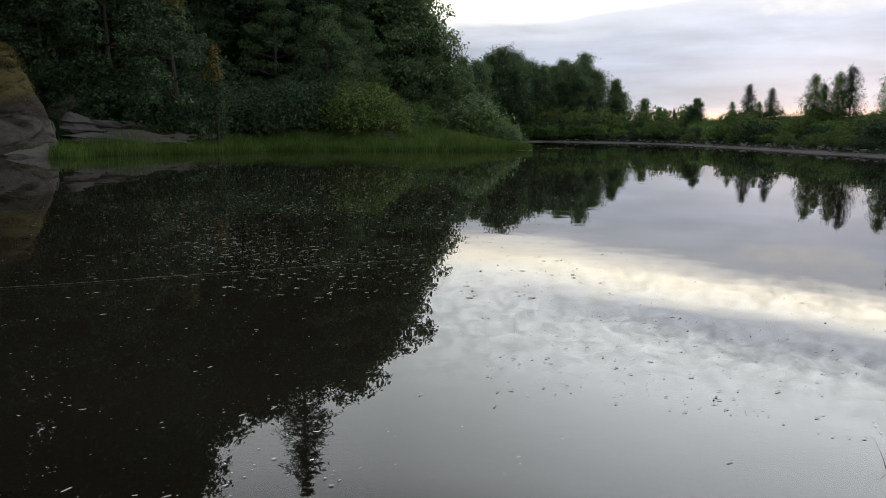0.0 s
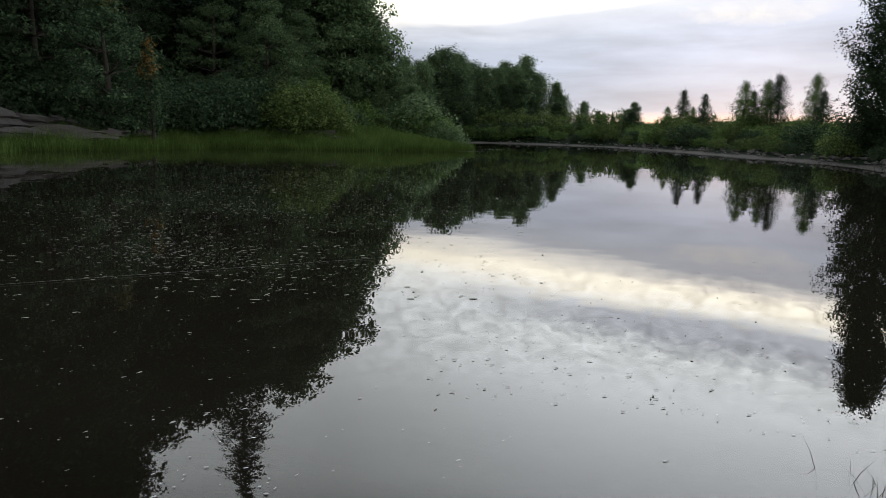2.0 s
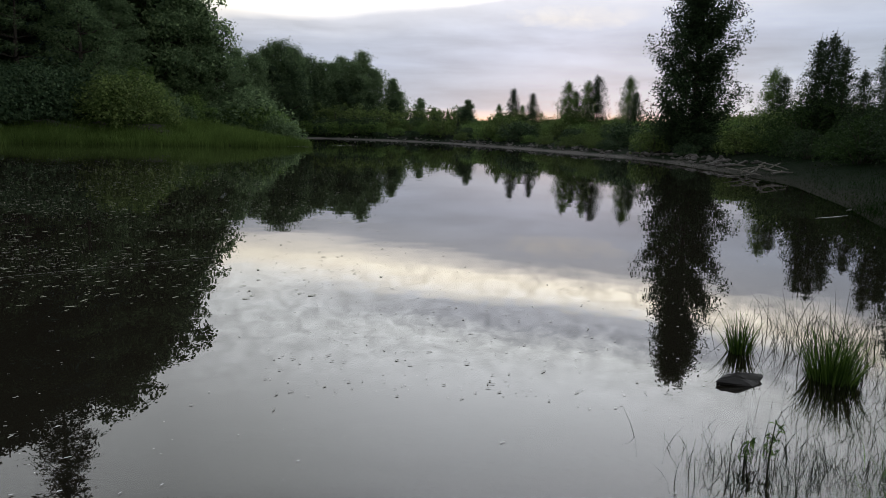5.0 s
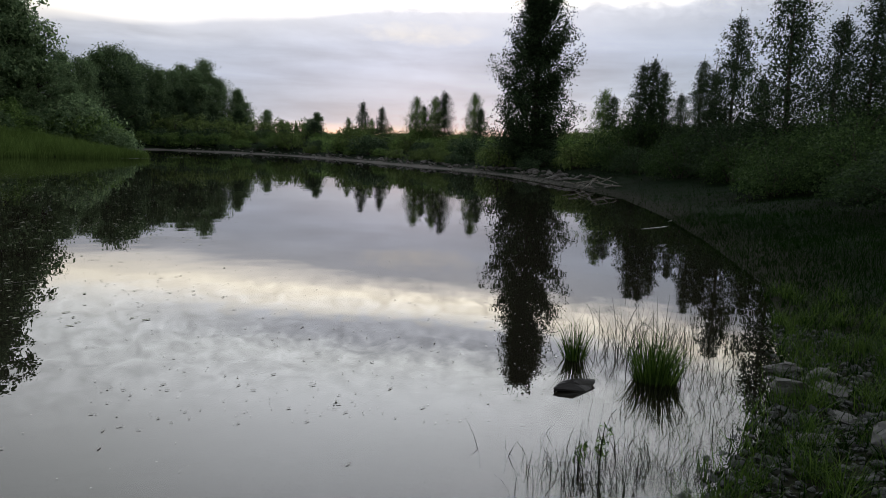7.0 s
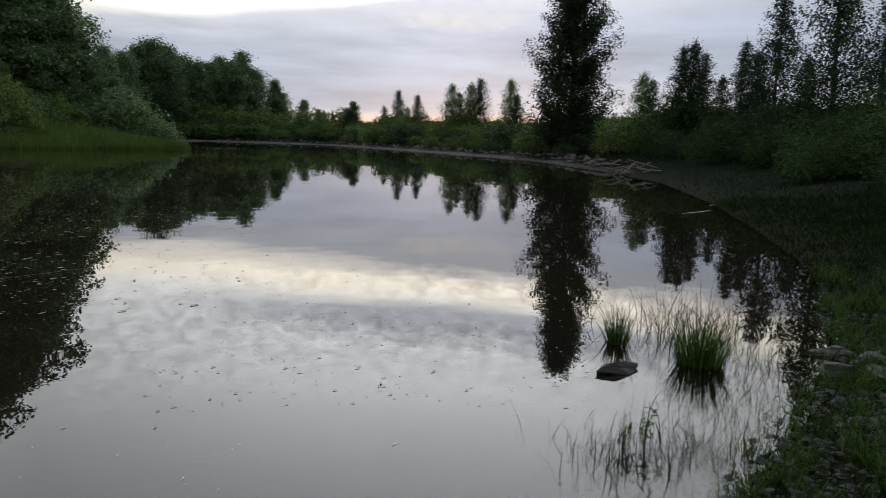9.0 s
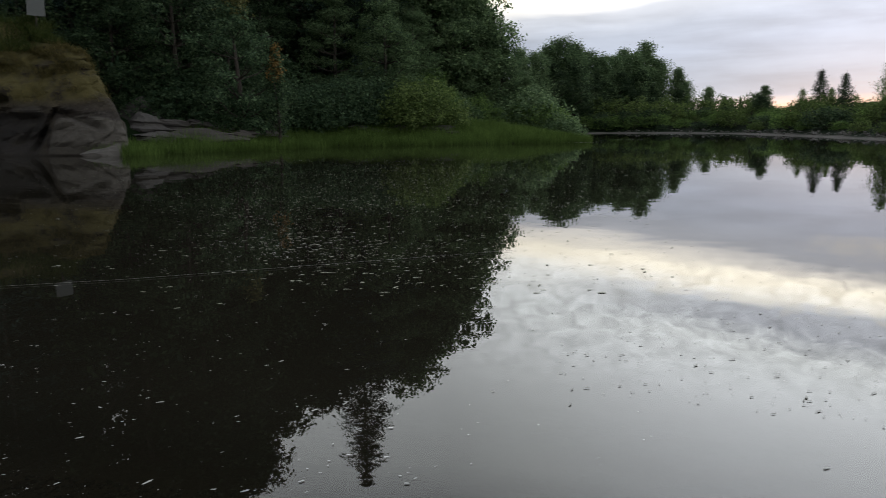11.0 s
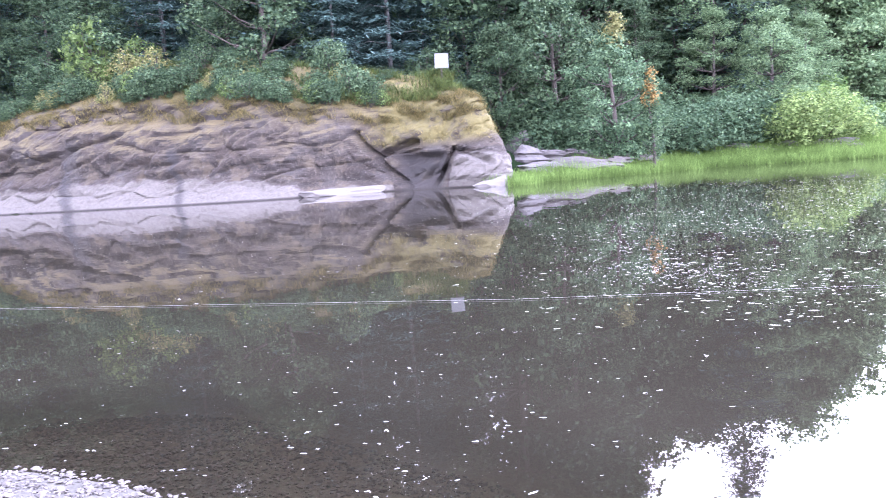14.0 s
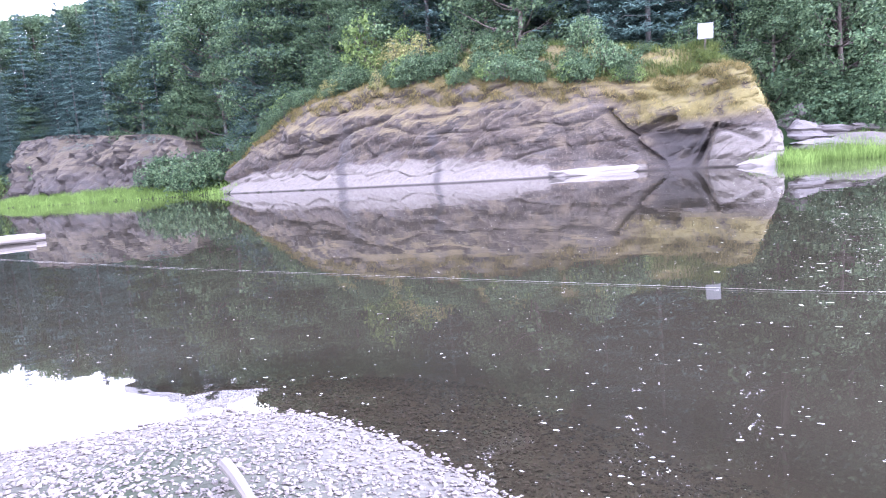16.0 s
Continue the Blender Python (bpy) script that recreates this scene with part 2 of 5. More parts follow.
def bluff_rock():
    m, n = material("bluff_rock")
    geo = n.add("ShaderNodeNewGeometry")
    p = geo.outputs["Position"]
    z = n.add("ShaderNodeSeparateXYZ", Vector=p).outputs[2]
    up = n.add("ShaderNodeSeparateXYZ", Vector=geo.outputs["Normal"]).outputs[2]
    xy = n.add("ShaderNodeSeparateXYZ", Vector=p).outputs
    # the beds climb towards the rounded end
    tilt = n.add("ShaderNodeCombineXYZ", X=n.math("MULTIPLY", xy[0], 0.2), Y=n.math("MULTIPLY", xy[1], 0.2), Z=n.math("MULTIPLY", n.math("SUBTRACT", z, n.math("MULTIPLY", xy[0], 0.13)), 1.5))
    strata = n.noise(tilt.outputs[0], 1.1, 7, 0.64, 0.6)
    blot, fine = n.noise(p, 0.35, 5), n.noise(p, 4.5, 9, 0.72)
    brown = n.mix(n.maprange(strata, 0.36, 0.66), (0.014, 0.011, 0.0088), (0.037, 0.029, 0.023))
    brown = n.mix(n.maprange(blot, 0.5, 0.68), brown, (0.034, 0.030, 0.0265))
    brown = n.mix(n.maprange(n.noise(p, 0.9, 5, 0.6), 0.52, 0.66), brown, (0.056, 0.045, 0.03))
    brown = n.mix(n.maprange(fine, 0.54, 0.68), brown, (0.068, 0.059, 0.048))
    pale = n.mix(n.maprange(fine, 0.2, 0.8), (0.046, 0.041, 0.035), (0.100, 0.089, 0.076))
    washed, drip = n.add("ShaderNodeAttribute"), n.add("ShaderNodeAttribute")
    washed.attribute_name, drip.attribute_name = "washed", "drip"
    line = n.math("ADD", washed.outputs["Fac"], n.math("MULTIPLY", n.math("SUBTRACT", blot, 0.5), -2.2))
    line = n.math("ADD", line, n.math("MULTIPLY", n.math("SUBTRACT", strata, 0.5), 1.2))
    c = n.mix(n.maprange(line, -0.12, 0.12), pale, brown)
    # darker rock: drip streaks, the wedge block and the far bluff
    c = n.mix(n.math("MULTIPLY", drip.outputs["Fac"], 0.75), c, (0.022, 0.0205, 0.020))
    c = n.mix(n.maprange(z, 0.04, 0.15), (0.018, 0.015, 0.012), c)
    moss = n.math("MULTIPLY", n.maprange(up, 0.12, 0.55), n.maprange(n.noise(p, 0.5, 6, 0.6), 0.36, 0.54))
    grown = n.add("ShaderNodeAttribute")
    grown.attribute_name = "grown"
    moss = n.math("MAXIMUM", n.math("MULTIPLY", moss, n.maprange(z, 2.6, 5.5)), n.math("MULTIPLY", grown.outputs["Fac"], n.maprange(n.noise(p, 0.8, 6, 0.65), 0.38, 0.5)))
    moss = n.math("MULTIPLY", moss, n.math("SUBTRACT", 1.0, drip.outputs["Fac"]))
    yellow = n.mix(fine, (0.042, 0.040, 0.014), (0.122, 0.098, 0.034))
    c = n.mix(moss, c, n.mix(grown.outputs["Fac"], n.mix(fine, (0.034, 0.029, 0.014), (0.098, 0.075, 0.034)), yellow))
    finish(n, c, 0.88, n.math("ADD", n.math("MULTIPLY", strata, 0.2), fine), 0.8, 0.14)
    return m


def stone_mat(name, dark, light, rough=0.8):
    m, n = material(name)
    p = n.add("ShaderNodeTexCoord").outputs["Object"]
    thing = n.add("ShaderNodeNewGeometry").outputs["Random Per Island"]
    f = n.noise(p, 14.0, 6)
    c = n.mix(n.math("MULTIPLY", n.math("ADD", f, thing), 0.5), dark, light)
    finish(n, c, rough, f, 0.4, 0.01)
    return m


def water_mat():
    m, n = material("river_water")
    p = n.add("ShaderNodeTexCoord").outputs["Object"]
    murk = n.add("ShaderNodeAttribute")
    murk.attribute_name = "murk"
    swell = n.noise(p, 0.8, 2)
    fine = n.noise(p, 3.0, 1)
    patch = n.maprange(n.noise(p, 0.09, 3), 0.45, 0.62, 0.15, 1.0)
    wave = n.add("ShaderNodeBump", Height=n.math("ADD", n.math("MULTIPLY", swell, 1.0), n.math("MULTIPLY", fine, n.math("MULTIPLY", patch, 0.05))), Strength=0.4, Distance=0.007)
    silt = n.mix(n.noise(p, 0.3, 4), (0.0088, 0.0078, 0.0054), (0.0140, 0.0124, 0.0086))
    body = n.add("ShaderNodeBsdfDiffuse", Color=silt)
    clear = n.add("ShaderNodeBsdfTransparent", Color=(0.76, 0.70, 0.58, 1))
    deep = n.add("ShaderNodeMixShader", Fac=murk.outputs["Fac"], i1=clear.outputs[0], i2=body.outputs[0])
    shine = n.add("ShaderNodeBsdfGlossy", Color=(1, 1, 1, 1), Roughness=0.008, Normal=wave.outputs[0])
    edge = n.add("ShaderNodeFresnel", IOR=1.333, Normal=wave.outputs[0])
    out = n.add("ShaderNodeMixShader", Fac=edge.outputs[0], i1=deep.outputs[0], i2=shine.outputs[0])
    n.add("ShaderNodeOutputMaterial", Surface=out.outputs[0])
    return m


def plain(name, color, rough=0.7, scale=12.0, spread=0.25):
    m, n = material(name)
    p = n.add("ShaderNodeTexCoord").outputs["Object"]
    f = n.noise(p, scale, 6)
    finish(n, n.mix(f, tuple(a * (1 - spread) for a in color), tuple(min(1, a * (1 + spread)) for a in color)), rough, f, 0.2, 0.01)
    return m


WOOD_PALE = driftwood("pale_driftwood", (0.08, 0.072, 0.063), (0.27, 0.25, 0.22))
BARK_PALE = driftwood("pale_bark", (0.03, 0.029, 0.027), (0.10, 0.096, 0.088))
BARK, WOOD, SOIL, BLUFF, WATER = bark(), driftwood("driftwood", (0.03, 0.027, 0.023), (0.10, 0.09, 0.079)), soil(), bluff_rock(), water_mat()
# wet stone darkened further, its unlit side against the sky put into the colour
STONE_DARK = stone_mat("wet_dark_stone", (0.008, 0.007, 0.007), (0.028, 0.026, 0.024), 0.6)
STONE_MUD = stone_mat("muddy_stone", (0.010, 0.011, 0.010), (0.085, 0.088, 0.084))
STONE_BANK = stone_mat("bank_stone_grey", (0.03, 0.028, 0.025), (0.13, 0.12, 0.11))
STONE_GREY = stone_mat("grey_stone", (0.03, 0.03, 0.027), (0.16, 0.157, 0.15))
STONE_PALE = stone_mat("pale_stone", (0.016, 0.0138, 0.0118), (0.098, 0.087, 0.077))
POLLEN = plain("pollen", (0.25, 0.26, 0.19), 0.9)
FOAM = plain("foam", (0.34, 0.335, 0.305), 0.9)
CONCRETE = plain("concrete", (0.45, 0.44, 0.44), 0.85, 2.0)
SIGN_WHITE = plain("sign_white", (0.11, 0.114, 0.112), 0.6, 4.0, 0.08)
LINE = plain("fishing_line", (0.22, 0.22, 0.2), 0.4)

# ---- helpers for meshes ----


def mesh_of(name, verts, faces, mat, smooth=True):
    """A mesh from arrays of places and of faces that all have the same number of corners."""
    verts, faces = np.asarray(verts, np.float32), np.asarray(faces, np.int32)
    me = bpy.data.meshes.new(name)
    me.vertices.add(len(verts))
    me.vertices.foreach_set("co", verts.ravel())
    k = faces.shape[1]
    me.loops.add(faces.size)
    me.loops.foreach_set("vertex_index", faces.ravel())
    me.polygons.add(len(faces))
    me.polygons.foreach_set("loop_start", np.arange(0, faces.size, k, dtype=np.int32))
    me.polygons.foreach_set("use_smooth", np.full(len(faces), smooth))
    me.update(calc_edges=True)
    me.validate()
    me.materials.append(mat)
    return me


def part(name, me, parent, label=""):
    ob = new(name, me)
    ob.parent = parent
    return tagged(ob, label)


def thing(name, me=None, at=None, **tags):
    ob = new(name, me)
    if at is not None:
        ob.matrix_world = at
    return tagged(ob, **tags)


def grid_faces(rows, cols, wrap=False):
    i, j = np.meshgrid(np.arange(rows - 1), np.arange(cols if wrap else cols - 1), indexing="ij")
    a, b = i * cols + j, i * cols + (j + 1) % cols
    return np.stack([a, b, b + cols, a + cols], -1).reshape(-1, 4)


def join(pieces):
    """Several (places, faces) as one."""
    out, faces, n = [], [], 0
    for v, f in pieces:
        out.append(np.asarray(v, float))
        faces.append(np.asarray(f) + n)
        n += len(v)
    return np.concatenate(out), np.concatenate(faces)


def tube(points, radii, sides=7):
    """A tapered tube along points."""
    pts, rings = [Vector(p) for p in points], []
    for i, p in enumerate(pts):
        d = (pts[min(i + 1, len(pts) - 1)] - pts[max(i - 1, 0)]).normalized()
        a = d.orthogonal().normalized()
        b = d.cross(a)
        rings += [p + (a * math.cos(k * math.tau / sides) + b * math.sin(k * math.tau / sides)) * radii[i] for k in range(sides)]
    n = len(pts)
    rings += [pts[0], pts[-1]]
    f = grid_faces(n, sides, True).tolist()
    return np.array(rings), np.array(f)


def slope(v, a, b):
    t = np.clip((v - a) / (b - a), 0, 1)
    return t * t * (3 - 2 * t)


def wavy(x, y, size, seed=0.0):
    """A cheap smooth unevenness, about -1 to 1."""
    u, v = x / size + seed, y / size - seed * 0.7
    return (np.sin(u * 1.7 + 1.3 * np.sin(v * 1.1)) + np.sin(v * 2.3 + 1.7 * np.sin(u * 0.9)) + np.sin((u + v) * 3.1)) / 3


# ---- the river's outline and the land ----
SHORE = np.array([(-170, -90), (-60, -46), (-20, -20), (-9, -8), (-6.6, -3), (-5.7, -0.6), (-5.55, 0.4), (-5.45, 1.0), (-4.95, 1.45), (-4.2, 1.7), (-3.3, 1.8), (-1, 1.9),
                  (1, 2.0), (2.45, 2.34), (3.06, 2.86), (3.88, 3.37), (4.74, 3.96), (6.0, 5.1), (8.3, 7.7), (11.3, 12.2), (14.4, 17.3), (18.5, 25.1), (21.5, 34.5), (25.0, 50),
                  (25.2, 58), (24, 68), (22.5, 83), (18.5, 104), (12, 112), (2, 116), (-6, 104), (-10, 88), (-6, 74), (-0.8, 65.5), (-2.5, 63), (-12, 58), (-20.5, 55), (-23.7, 46),
                  (-27.4, 41.5), (-26.6, 38.6), (-31, 38.4), (-36.5, 37.4), (-42.6, 30.8), (-47.6, 27.9), (-60, 23.6), (-83, 17), (-90, 10), (-111, -4), (-170, -24)])


def shore_distance(x, y):
    """Metres from the water's edge: positive on land."""
    x, y = np.asarray(x, float), np.asarray(y, float)
    if x.size == 1:
        p, q = SHORE, np.roll(SHORE, -1, 0)
        d, e = q - p, np.array([x.item(), y.item()]) - p
        t = np.minimum(1, np.maximum(0, (e * d).sum(1) / (d * d).sum(1)))
        gap = np.sqrt(((e - d * t[:, None]) ** 2).sum(1)).min()
        up = (p[:, 1] > y.item()) != (q[:, 1] > y.item())
        odd = (up & (x.item() < d[:, 0] * e[:, 1] / np.where(d[:, 1] == 0, 1, d[:, 1]) + p[:, 0])).sum() % 2
        return np.full(x.shape, -gap if odd else gap)
    best, inside = np.full(x.shape, 1e9), np.zeros(x.shape, bool)
    for (ax, ay), (bx, by) in zip(SHORE, np.roll(SHORE, -1, 0)):
        dx, dy = bx - ax, by - ay
        t = np.clip(((x - ax) * dx + (y - ay) * dy) / (dx * dx + dy * dy), 0, 1)
        best = np.minimum(best, np.hypot(x - ax - t * dx, y - ay - t * dy))
        if dy:
            inside ^= ((ay > y) != (by > y)) & (x < dx * (y - ay) / dy + ax)
    return np.where(inside, -best, best)


def is_hill(x, y):
    """1 on the wooded side of the river, 0 on the low side."""
    side = -x - 16 + 13 * slope(y, 44, 60)
    return slope(side, -4, 6) * slope(y - 0.36 * x, -2, 2)


def land(x, y):
    x, y = np.asarray(x, float), np.asarray(y, float)
    s = shore_distance(x, y)
    rough = wavy(x, y, 3.1) * 0.10 + wavy(x, y, 0.9, 3) * 0.03
    bed = -np.minimum(1.6, np.maximum(0, -s) * 0.16 + np.maximum(0, -s - 4) * 0.2)
    near = slope(np.hypot(x, y), 20, 9)
    low = np.minimum(s * 0.17, 1.4) + np.maximum(0, np.minimum(s - 10, 25)) * 0.03
    low = low * (1 - near) + near * np.minimum(s * 0.13, 0.9)
    far_hill = slope(y + x * 0.2, 62, 75)
    grass = np.minimum(s * 0.22, 1.4) + np.clip(s - 9, 0, 45) * (0.6 - 0.48 * far_hill)
    cliff = np.clip(s - 1.0, 0, 7) * 0.85 + np.clip(s - 8, 0, 50) * 0.78
    on_bluff = slope(-x, 30, 35) * slope(-x, 90, 82) * slope(y - 0.2 * x, 55.5, 49)
    hill = grass * (1 - on_bluff) + cliff * on_bluff
    w = is_hill(x, y)
    up = low * (1 - w) + hill * w + rough * slope(s, 0, 3)
    return np.where(s < 0, bed, up)


def land_z(x, y):
    return float(land(np.array([x]), np.array([y]))[0])


def build_land():
    rings = np.concatenate([[0.0], np.geomspace(0.5, 3.0, 14)[:-1], np.geomspace(3.0, 140.0, 170)[:-1], np.geomspace(140, 3500, 34)])
    spokes = 340
    a = np.linspace(0, math.tau, spokes, endpoint=False)
    r, a = np.meshgrid(rings, a, indexing="ij")
    x, y = r * np.sin(a), r * np.cos(a)
    z = land(x, y)
    z = np.where(r > 400, 2.0 + (z - 2.0) * 0.4, z)
    v = np.stack([x, y, z], -1).reshape(-1, 3)
    f = grid_faces(len(rings), spokes, True)
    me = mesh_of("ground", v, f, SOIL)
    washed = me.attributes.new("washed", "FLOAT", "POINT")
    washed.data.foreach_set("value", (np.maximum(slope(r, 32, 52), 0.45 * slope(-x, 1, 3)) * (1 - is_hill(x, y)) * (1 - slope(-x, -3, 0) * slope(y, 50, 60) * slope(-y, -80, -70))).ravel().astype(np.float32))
    return thing("ground", me, kind="structure", label="soil banks with shade put into their dark colour, gravel along the water", category="ground")


ground = build_land()


def build_water():
    rings = np.concatenate([[0.0], np.geomspace(1.2, 12.0, 60)[:-1], np.geomspace(12, 190, 70)])
    spokes = 260
    a = np.linspace(0, math.tau, spokes, endpoint=False)
    r, a = np.meshgrid(rings, a, indexing="ij")
    x, y = r * np.sin(a), r * np.cos(a)
    s = shore_distance(x, y)
    f = grid_faces(len(rings), spokes, True)
    keep = (s.ravel()[f] < 3.0).any(1)
    me = mesh_of("river_water", np.stack([x, y, 0 * x], -1).reshape(-1, 3), f[keep], WATER)
    murk = me.attributes.new("murk", "FLOAT", "POINT")
    murk.data.foreach_set("value", (0.22 + 0.76 * slope(-s.ravel(), 0.0, 2.4)).astype(np.float32))
    return thing("water", me, kind="structure", label="still brown river water with mirrored sky", category="water")


water = build_water()

# ---- the rock bluff ----


def along(points, n):
    """n places at even steps on a smooth line through points."""
    p = np.array(points, float)
    d = np.concatenate([[0], np.cumsum(np.linalg.norm(np.diff(p, axis=0), axis=1))])
    t = np.linspace(0, d[-1], n)
    q = np.stack([np.interp(t, d, p[:, k]) for k in range(p.shape[1])], -1)
    for _ in range(max(1, n // 40)):
        q[1:-1] = (q[:-2] + 2 * q[1:-1] + q[2:]) / 4
    return q


def notch(az, z, a, b, wide):
    """1 on the line from a to b (degrees from north, height), fading to 0 beside it."""
    ax, az0, bx, bz = a[0], a[1], b[0], b[1]
    dx, dz = (bx - ax) * 0.9, bz - az0
    t = np.clip(((az - ax) * 0.9 * dx + (z - az0) * dz) / (dx * dx + dz * dz), 0, 1)
    d = np.hypot((az - ax) * 0.9 - t * dx, z - az0 - t * dz)
    return np.clip(1 - d / wide, 0, 1)


def build_bluff():
    # waterline, height of the top, and the ridge that the rock rounds up to
    foot = [(-84, 17, 3.0, -82, 24), (-79, 18.3, 6.6, -76, 27), (-72, 20.3, 9.1, -69, 30), (-66, 22, 9.5, -63, 31.5), (-60, 23.6, 9.2, -57, 33), (-53, 26, 8.4, -50, 35.5), (-47.6, 27.9, 7.9, -45, 37),
            (-42.6, 30.6, 7.2, -41, 40), (-39, 34.5, 6.8, -38.5, 42.5), (-36, 37.2, 6.6, -36.5, 44.5), (-32, 38.0, 6.8, -37, 44), (-29.0, 38.5, 7.0, -38, 44), (-27.5, 39.3, 7.0, -39, 44.5), (-29.3, 41.4, 7.0, -40, 45.5),
            (-33.2, 45.4, 6.8, -41, 47), (-38, 50.5, 6.6, -43, 50)]
    nu, nv = 640, 88
    c = along(foot, nu)
    v = np.linspace(0, 1, nv)
    knots = [0, 0.12, 0.26, 0.36, 0.62, 0.8, 0.92, 1]
    back = np.interp(v, knots, [-0.06, 0, 0.14, 0.19, 0.29, 0.43, 0.68, 1.0])
    steep = np.interp(v, knots, [-0.06, 0, 0.05, 0.08, 0.23, 0.42, 0.66, 1.0])
    high = np.interp(v, knots, [-0.12, -0.005, 0.15, 0.28, 0.68, 0.90, 1.04, 1.27])
    end = slope(np.arange(nu) / nu, 0.66, 0.8)[:, None]
    w = back[None] * (1 - end) + steep[None] * end
    inward = c[:, 3:5] - c[:, :2]
    x, y = c[:, :1] + inward[:, :1] * w, c[:, 1:2] + inward[:, 1:] * w
    z = c[:, 2:3] * high[None]
    inward = inward / np.linalg.norm(inward, axis=1)[:, None]
    az = np.degrees(np.arctan2(x, y))
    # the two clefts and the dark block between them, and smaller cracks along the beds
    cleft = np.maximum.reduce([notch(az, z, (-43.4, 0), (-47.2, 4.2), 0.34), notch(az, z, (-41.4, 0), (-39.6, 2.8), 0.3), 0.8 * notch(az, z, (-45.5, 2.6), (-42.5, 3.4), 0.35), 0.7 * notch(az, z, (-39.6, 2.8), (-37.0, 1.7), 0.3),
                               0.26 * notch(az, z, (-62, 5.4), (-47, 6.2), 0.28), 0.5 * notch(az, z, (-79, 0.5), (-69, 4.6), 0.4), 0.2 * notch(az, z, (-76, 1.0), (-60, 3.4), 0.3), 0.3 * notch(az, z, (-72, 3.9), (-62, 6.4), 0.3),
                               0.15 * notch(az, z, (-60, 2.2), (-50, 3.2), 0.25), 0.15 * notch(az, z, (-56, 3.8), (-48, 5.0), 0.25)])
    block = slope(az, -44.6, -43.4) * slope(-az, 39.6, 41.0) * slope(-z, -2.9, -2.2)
    foam_line = np.interp(az, [-80, -75, -68, -60, -54, -52, -46, -44, -41.2, -40.6, -37, -35, -33], [0.8, 1.9, 1.9, 2.0, 1.0, 0.5, 0.4, 0.5, 0.7, 2.3, 2.1, 1.8, 1.4])
    verts = np.empty((nu, nv, 3))
    for i in range(nu):
        for j in range(nv):
            px, py, pz = x[i, j], y[i, j], z[i, j]
            bed = pz - 0.13 * (px + 45)
            push = 0.7 * noise.noise((px * 0.10, py * 0.10, bed * 0.35)) + 0.4 * noise.noise((px * 0.25, py * 0.25, bed * 0.55)) + 0.3 * noise.noise((px * 0.6, py * 0.6, bed * 1.1)) + 0.12 * noise.noise((px * 1.7, py * 1.7, pz * 2.4))
            layer = bed * 0.8 + 1.1 * noise.noise((px * 0.12, py * 0.12, 3.0))
            push += (0.03 + 0.08 * noise.noise((px * 0.2, py * 0.2, 9.0))) * math.sin(layer * 4.4)
            # joints that split the face into blocks
            for size, deep in ((0.30, 0.24), (0.8, 0.08)):
                near, _ = noise.voronoi((px * size * 0.7, py * size * 0.7, bed * size * 1.5))
                push += deep * (0.5 - near[0]) - deep * max(0, 1 - (near[1] - near[0]) * 7)
            push += 0.8 * end[i, 0] * math.exp(-((pz - 1.8) / 1.8) ** 2) * (1 - block[i, j])
            push -= 1.0 * cleft[i, j] + 0.5 * block[i, j]
            k = min(1, max(0, pz * 0.9 + 0.15)) * (1 if j < nv - 10 else (nv - 1 - j) / 10)
            verts[i, j] = px - inward[i, 0] * push * k, py - inward[i, 1] * push * k, pz + 0.3 * k * noise.noise((px * 0.3, py * 0.3, 7.0))
    washed = verts[:, :, 2] - foam_line + 4 * block
    # darker tone on the block, and two drip streaks down the face
    dark_marks = np.maximum(0.85 * block, np.maximum(np.clip(1.6 - np.abs(az + 68.3) / 0.28, 0, 1), np.clip(1.6 - np.abs(az + 61.0) / 0.22, 0, 1)) * slope(-z, -5.2, -3.8))
    cap = np.maximum(slope(az, -47.5, -44) * slope(z, 2.9, 3.8), 0.8 * slope(z / c[:, 2:3], 0.84, 1.0))
    ob = thing("rock_bluff", None, None, label="layered brown rock bluff with pale washed foot and moss", category="rock bluff")
    # the long face, the dark block between the clefts, and the rounded end
    first, second = int(np.argmax(az[:, 9] > -43.4)), int(np.argmax(az[:, 9] > -41.3))
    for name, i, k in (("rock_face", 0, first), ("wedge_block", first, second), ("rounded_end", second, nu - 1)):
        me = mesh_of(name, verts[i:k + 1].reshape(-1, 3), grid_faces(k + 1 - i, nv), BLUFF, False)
        for key, value in (("washed", washed), ("drip", dark_marks), ("grown", cap)):
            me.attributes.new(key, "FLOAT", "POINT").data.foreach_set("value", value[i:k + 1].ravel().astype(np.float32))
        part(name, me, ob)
    return ob, verts


bluff, bluff_places = build_bluff()


